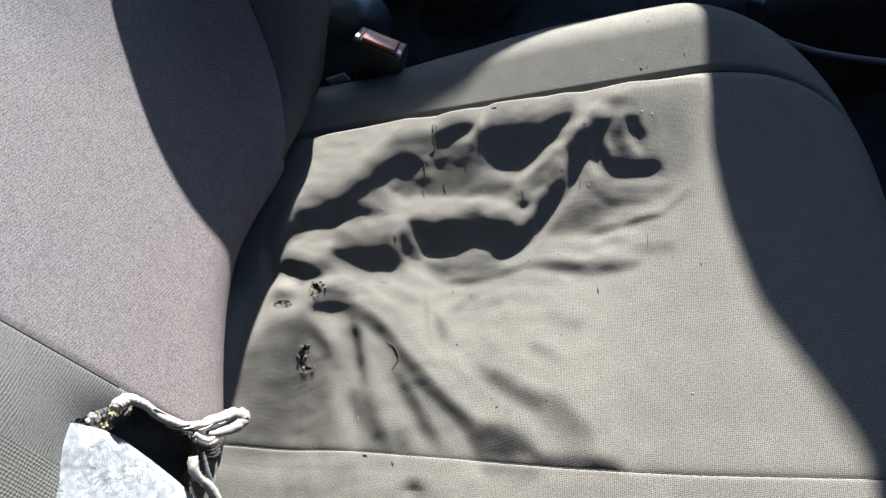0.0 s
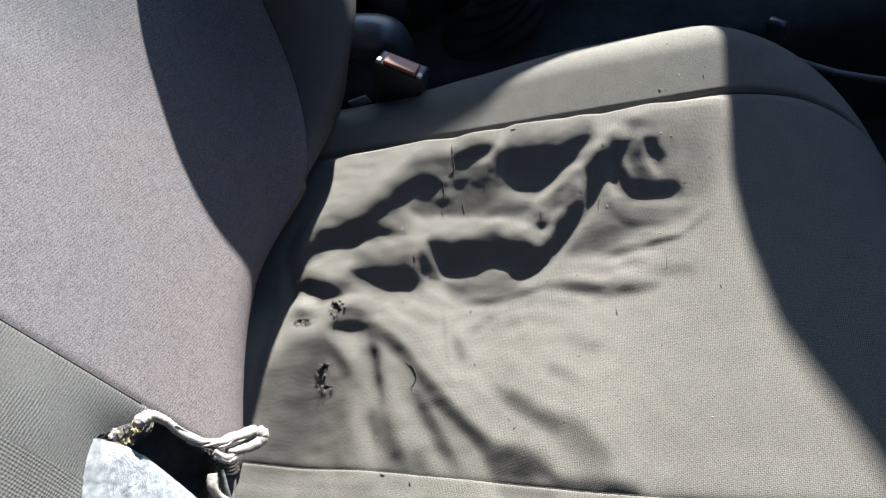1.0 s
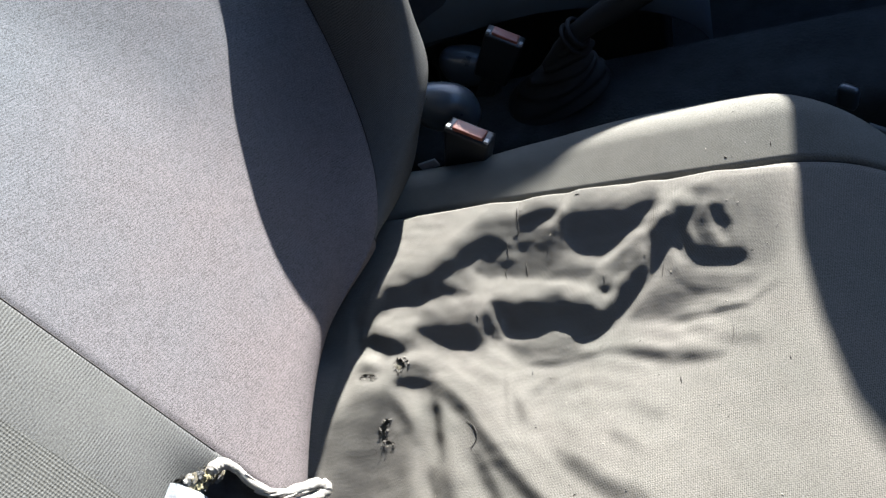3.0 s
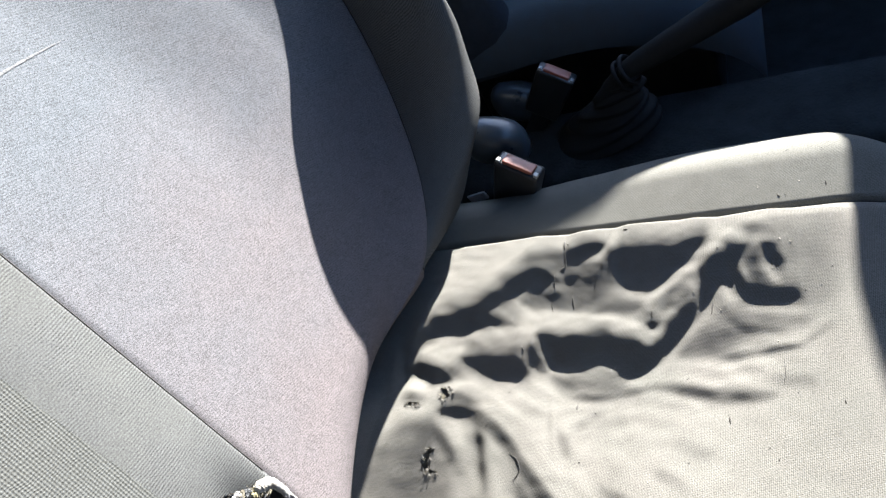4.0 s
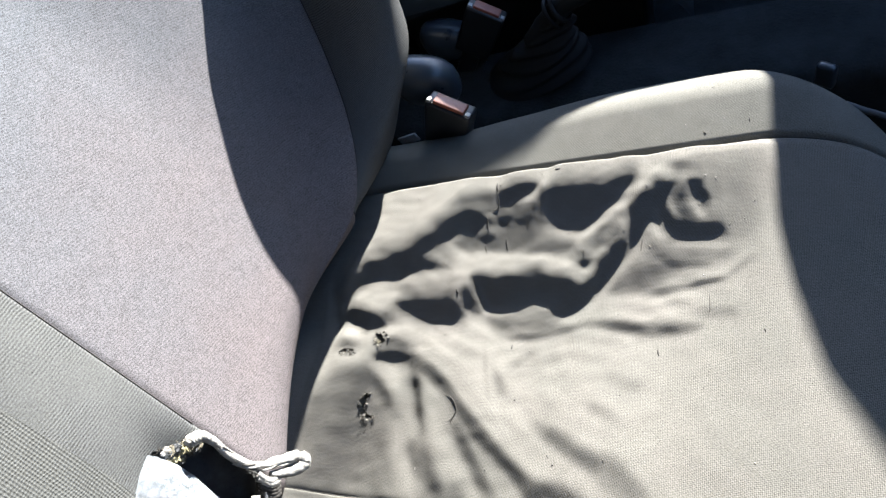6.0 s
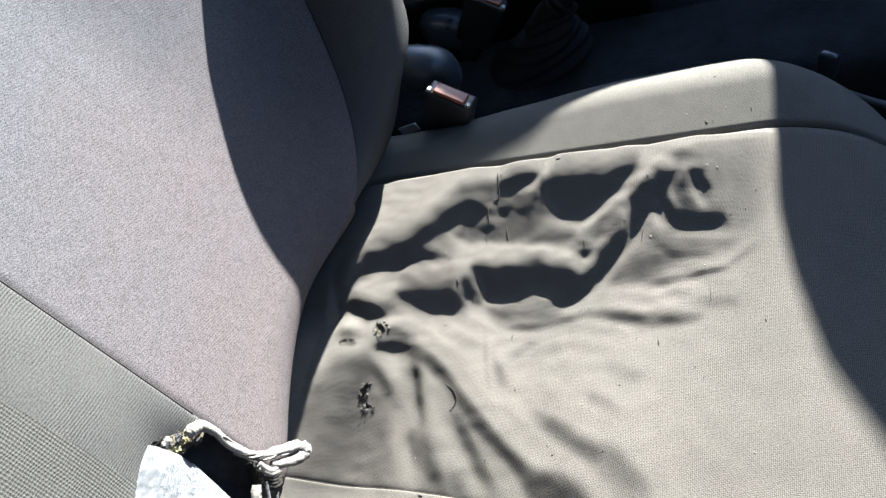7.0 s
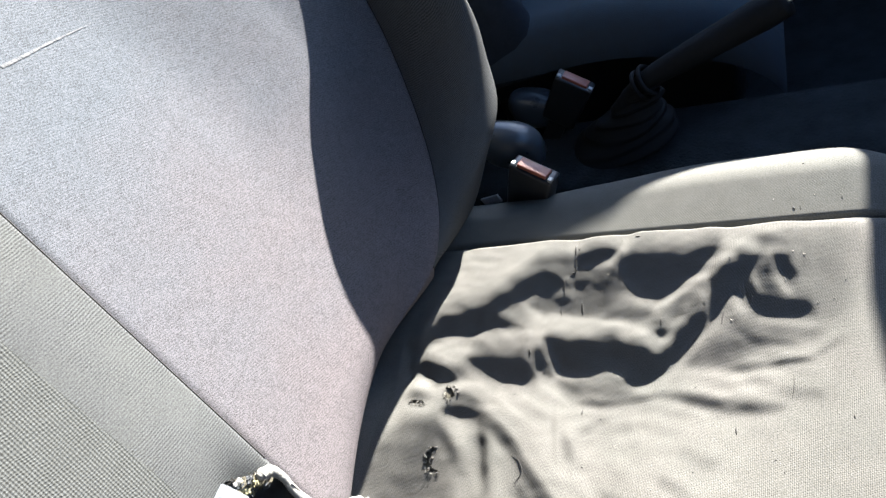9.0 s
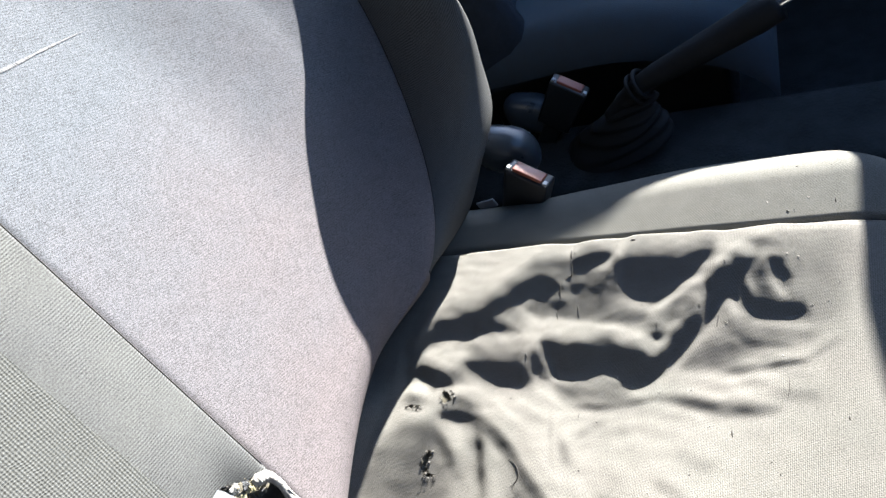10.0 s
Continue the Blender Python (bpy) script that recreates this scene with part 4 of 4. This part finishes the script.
for points, width in (
    (((0.1695, 0.2950), (0.1698, 0.2894), (0.1701, 0.2839)), 0.0011), (((0.1701, 0.2839), (0.1708, 0.2696), (0.1654, 0.2660)), 0.0006),
    (((0.1601, 0.2607), (0.1607, 0.2458)), 0.0006), (((0.1572, 0.2350), (0.1594, 0.2253)), 0.0004), (((0.1779, 0.2403), (0.1796, 0.2279)), 0.0005),
    (((0.2515, 0.2222), (0.2519, 0.2153)), 0.0004), (((0.3028, 0.2300), (0.3008, 0.2170)), 0.0004), (((0.3533, 0.1786), (0.3531, 0.1651), (0.3515, 0.1556)), 0.00035),
    (((0.1331, 0.1895), (0.1347, 0.1846)), 0.0007), (((0.3114, 0.1309), (0.3120, 0.1245)), 0.0007), (((0.1864, 0.1402), (0.1861, 0.1352)), 0.0006),
    (((0.1434, -0.0074), (0.1448, -0.0109)), 0.0009), (((0.1315, 0.0913), (0.1388, 0.0863), (0.1431, 0.0780), (0.1405, 0.0704), (0.1369, 0.0671)), 0.0004),
    (((0.0167, 0.1552), (0.0155, 0.1500)), 0.0006), (((0.3903, 0.1407), (0.3908, 0.1374)), 0.0005), (((0.3972, 0.3410), (0.3972, 0.3360)), 0.0005),
    (((0.1185, -0.0029), (0.1225, -0.0039)), 0.0009), (((0.2271, 0.2983), (0.2320, 0.2983)), 0.0008), (((0.3586, 0.3318), (0.3608, 0.3296)), 0.0006),
):
    line = on_cushion(points)
    tube("loose_thread", line, width * np.sin(np.linspace(0.25, math.pi - 0.25, len(line))), thread_dark, seat, "", 5, 0.5)
for k in range(60):
    x0, y0 = random.uniform(0.06, 0.40), random.uniform(0.02, 0.40)
    a, r = random.uniform(0, 6.28), random.uniform(0.0006, 0.002)
    tube("lint", on_cushion(((x0, y0), (x0 + r * math.cos(a), y0 + r * math.sin(a)))), random.uniform(0.0002, 0.00035), thread_dark if k % 4 else thread_pale, seat, "", 4, 0.5)
# Frayed rims of the holes: short curled threads, thickest on the torn side.
for n, hole in enumerate(HOLES):
    ring = hole + hole[:1]
    cx, cy = np.mean([p[0] for p in hole]), np.mean([p[1] for p in hole])
    for k in range(34):
        i, t = random.randrange(len(hole)), random.random()
        x0, y0 = ring[i][0] * (1 - t) + ring[i + 1][0] * t, ring[i][1] * (1 - t) + ring[i + 1][1] * t
        x1, y1 = x0 + random.uniform(-0.0024, 0.0024), y0 + random.uniform(-0.0020, 0.0024)
        line = on_cushion(((x0, y0), ((x0 + x1) / 2 + random.uniform(-0.001, 0.001), (y0 + y1) / 2 + random.uniform(-0.001, 0.001)), (x1, y1)))
        line[:, 2] += 0.0014 * np.sin(np.linspace(0, random.uniform(1.0, 3.1), len(line))) * random.random()
        tube("frayed_thread", line, random.uniform(0.0001, 0.00022), (thread_pale, cushion_thread, cushion_thread, thread_dark)[k % 4], seat, "", 5)
for at, size in (((0.0647, 0.1476), 0.0016), ((0.0677, 0.1450), 0.0018), ((0.0701, 0.1416), 0.0014), ((0.0562, 0.0795), 0.0013), ((0.0545, 0.0697), 0.0014), ((0.0581, 0.0895), 0.0012), ((0.0249, 0.1260), 0.0011)):
    x0, y0 = np.array(at[0]), np.array(at[1])
    clump("frayed_tuft", [float(q) for q in sunk(x0, y0, cushion_z(x0, y0))], (size, size * 0.8, size * 0.5), cushion_thread)

# Chalky scuff across the backrest.
scuff = curve_points([(0.188, 0.397, 0), (0.205, 0.392, 0), (0.230, 0.385, 0), (0.262, 0.375, 0)], 40)
half = np.interp(np.linspace(0, 1, len(scuff)), (0, 0.3, 0.7, 1), (0.0013, 0.0011, 0.0007, 0.0002)) * np.random.uniform(0.6, 1.2, len(scuff))
strip = np.stack([np.stack([scuff[:, 0], scuff[:, 1] + s * half], -1) for s in (-1, 1)], 1)
grid("scuff_mark", np.concatenate([(back_x(strip[..., 0], strip[..., 1]) + 0.0004)[..., None], strip], -1), chalk, seat, "white chalky scuff", None, np.random.rand(len(scuff) - 1, 1) < 0.82)

# Dark stitching sunk in the seams.
for name, line in (
    ("far_stitching", on_cushion([(x, float(far_seam(np.array(x)))) for x in np.linspace(0.03, 0.50, 14)], 0.0008)),
    ("near_stitching", on_cushion([(x, float(near_seam(np.array(x)))) for x in np.linspace(-0.01, 0.52, 40)], 0.0004)),
    ("back_stitching", np.array([(float(back_x(back_near(np.array(h)), np.array(h))) + 0.0003, float(back_near(np.array(h))), h) for h in np.linspace(0.125, 0.6, 60)])),
    ("bolster_stitching", SEAM[8::4] + np.array((0.0006, 0, 0))),
):
    tube(name, line, {"near_stitching": 0.0003, "back_stitching": 0.00045}.get(name, 0.0008), thread_dark, seat, "", 5)

# ---- beside the seat ----
def place_box(name, size, axes, centre, mat, parent, bevel, label="", taper=1.0):
    """A bevelled block on three axes; taper narrows its lower end."""
    bm = bmesh.new()
    bmesh.ops.create_cube(bm, size=1)
    for vert in bm.verts:
        k = taper if vert.co.z < 0 else 1.0
        vert.co = Vector((vert.co.x * size[0] * k, vert.co.y * size[1] * k, vert.co.z * size[2]))
    bmesh.ops.bevel(bm, geom=bm.edges[:], offset=bevel, segments=3, profile=0.6, affect="EDGES")
    m = Matrix([(*axes[0], 0), (*axes[1], 0), (*axes[2], 0), (0, 0, 0, 1)]).transposed()
    bmesh.ops.transform(bm, matrix=Matrix.Translation(centre) @ m, verts=bm.verts[:])
    return part(name, bm, mat, parent, label)


def buckle(top, wide, up, label):
    """A seat belt buckle whose top end has its middle at top."""
    thing = tagged(new("seatbelt_buckle"), label, "buckle", "seatbelt buckles")
    w = Vector(wide).normalized()
    a = Vector(up)
    a = (a - w * a.dot(w)).normalized()
    n = a.cross(w)
    axes, top = (w, n, a), Vector(top)
    place_box("housing", (0.053, 0.023, 0.075), axes, top - a * 0.0385 + n * 0.001, black_plastic, thing, 0.004, "", 0.9)
    place_box("button", (0.036, 0.0145, 0.006), axes, top - a * 0.0005, red_plastic, thing, 0.0016, "faded red press button")
    for s in (-1, 1):
        place_box("corner_clip", (0.005, 0.006, 0.004), axes, top + w * s * 0.0225 - n * 0.0055, chip, thing, 0.001, "worn white corner")
    place_box("stalk", (0.026, 0.010, 0.07), axes, top - a * 0.10, black_plastic, thing, 0.002)
    return thing


buckle((0.1160, 0.3865, 0.0326), (0.041, -0.016, -0.017), (0.447, 0.05, 0.894), "black seat belt buckle with faded red button beside the cushion")
buckle((0.1140, 0.6040, -0.0330), (0.043, -0.010, -0.028), (0.447, 0.05, 0.894), "black seat belt buckle with faded red button beside the other seat")

strap = tagged(place_box("belt_strap", (0.024, 0.003, 0.012), (Vector((0.93, 0, 0.2)).normalized(), Vector((0, 1, 0)), Vector((-0.2, 0, 0.93)).normalized()), (0.049, 0.386, -0.011), pale_webbing, None, 0.001),
               "short pale grey belt webbing tucked under the backrest", "belt strap")

# The smooth covers over the backrests' hinges.
def hinge_cover(x0, y0, z0, label):
    bm = bmesh.new()
    bmesh.ops.create_uvsphere(bm, u_segments=32, v_segments=20, radius=1)
    for vert in bm.verts:
        x, y, z = vert.co
        k = 1 / (abs(x) ** 2.6 + abs(y) ** 2.6 + abs(z) ** 2.6) ** (1 / 2.6)
        vert.co = Vector((x0 + 0.038 * x * k, y0 + 0.024 * y * k, z0 + 0.030 * z * k - 0.25 * 0.042 * x * k))
    return tagged(part("hinge_cover", bm, grey_plastic), label, "hinge cover", "hinge covers")


hinge_cover(0.069, 0.45, 0.011, "rounded blue-black plastic hinge cover beside the backrest")
hinge_cover(0.040, 0.622, -0.085, "rounded blue-black plastic hinge cover beside the other seat")

# ---- between the seats ----
console = tagged(new("centre_console"), "dark carpeted tunnel between the front seats", "console")
box("tunnel", (-0.30, 0.49, -0.32), (0.95, 0.635, -0.125), carpet, console, 0.02)
box("brake_plate", (0.10, 0.545, -0.127), (0.21, 0.605, -0.121), leather, console, 0.004, "black plate under the handbrake")
brake = tagged(new("handbrake"), "black leather handbrake lever with chrome button on the tunnel", "handbrake")
lever = curve_points([(0.165, 0.57, -0.07), (0.208, 0.575, -0.030), (0.26, 0.576, -0.005), (0.325, 0.578, 0.024), (0.365, 0.579, 0.042)], 8)
tube("grip", lever, np.interp(np.linspace(0, 1, len(lever)), (0, 0.3, 0.5, 0.85, 1), (0.012, 0.013, 0.016, 0.019, 0.017)), leather, brake, "", 20)
tube("button", curve_points([(0.359, 0.579, 0.039), (0.370, 0.579, 0.045), (0.383, 0.579, 0.051)], 5), (np.linspace(0.0065, 0.005, 11)), chrome, brake, "chrome release button", 16)
a, b = np.meshgrid(np.linspace(0, 2 * math.pi, 49), np.linspace(0, 1, 40), indexing="ij")
width = 0.016 + 0.050 * b ** 1.4 + 0.004 * np.sin(b * 34) * (1 - b) ** 0.5 + 0.003 * np.sin(3 * a + 9 * b)
gaiter = np.stack([0.203 - 0.055 * b + width * 1.3 * np.cos(a), 0.574 + width * 0.8 * np.sin(a), -0.036 - 0.090 * b + 0.3 * width * np.cos(a)], -1)
grid("gaiter", gaiter, leather, brake, "creased black leather gaiter")
for k in range(2):
    th = np.linspace(0, 2 * math.pi, 40)
    c = Vector((0.210 - 0.009 * k, 0.575, -0.029 - 0.007 * k))
    ring = [c + Vector((0.009 * math.cos(t), 0.0185 * math.sin(t), -0.016 * math.cos(t))) for t in th]
    tube("gaiter_ring", ring, 0.0028, leather, brake, "", 8)

# ---- the other front seat ----
other = tagged(new("car_seat"), "dark blue-grey cloth seat in shade across the tunnel", "car seat")
gx, gw = np.meshgrid(np.linspace(-0.05, 0.36, 80), np.linspace(0, 1, 90), indexing="ij")
turn = np.clip(gw / 0.22, 0, 1)
oy = np.where(turn < 1, 0.650 + 0.045 * (1 - np.cos(turn * math.pi / 2)) - 0.004 * (1 - turn), 0.695 + 0.42 * (gw - 0.22) / 0.78)
oz = 0.012 + 0.010 * smooth(-0.05, 0.20, gx) - 0.062 * (1 - np.sin(turn * math.pi / 2)) - 0.030 * np.sin(np.clip((gw - 0.22) / 0.78, 0, 1) * math.pi) ** 2
f = np.clip((gx - 0.10) / 0.26, 0, 1)
oz = oz - 0.13 * (1 - np.sqrt(1 - 0.999 * f ** 2))
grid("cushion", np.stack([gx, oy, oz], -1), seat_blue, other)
# Black block that stands in for the shaded gap under the cushion.
box("base", (-0.05, 0.69, -0.30), (0.30, 1.10, -0.07), black_plastic, other, 0.01)
hh, gw = np.meshgrid(np.linspace(-0.06, 0.62, 70), np.linspace(0, 1, 50), indexing="ij")
by = 0.640 + 0.48 * gw
bx = 0.04 - 0.30 * hh - 0.02 + 0.035 * np.exp(-((gw - 0.1) / 0.1) ** 2) + 0.035 * np.exp(-((gw - 0.9) / 0.1) ** 2) - 0.12 * np.exp(-(gw / 0.03) ** 2) - 0.12 * np.exp(-((gw - 1) / 0.03) ** 2)
grid("backrest", np.stack([bx, by, hh], -1)[:, ::-1], seat_shaded, other, "blue cloth backrest with shade put into its colour")

# ---- ahead of the cushion ----
tagged(tube("seat_rail", curve_points([(0.495, 0.425, -0.098), (0.515, 0.412, -0.100), (0.540, 0.399, -0.102), (0.60, 0.376, -0.104), (0.75, 0.33, -0.11)], 8), 0.0032, webbing, None, "", 10),
       "thin grey metal rod ahead of the cushion", "rod")
tagged(place_box("side_lever", (0.020, 0.010, 0.030), (Vector((0.8, -0.6, 0)), Vector((0.6, 0.8, 0)), Vector((0, 0, 1))), (0.482, 0.462, -0.092), grey_plastic, None, 0.004),
       "small dark plastic lever beside the cushion", "lever")
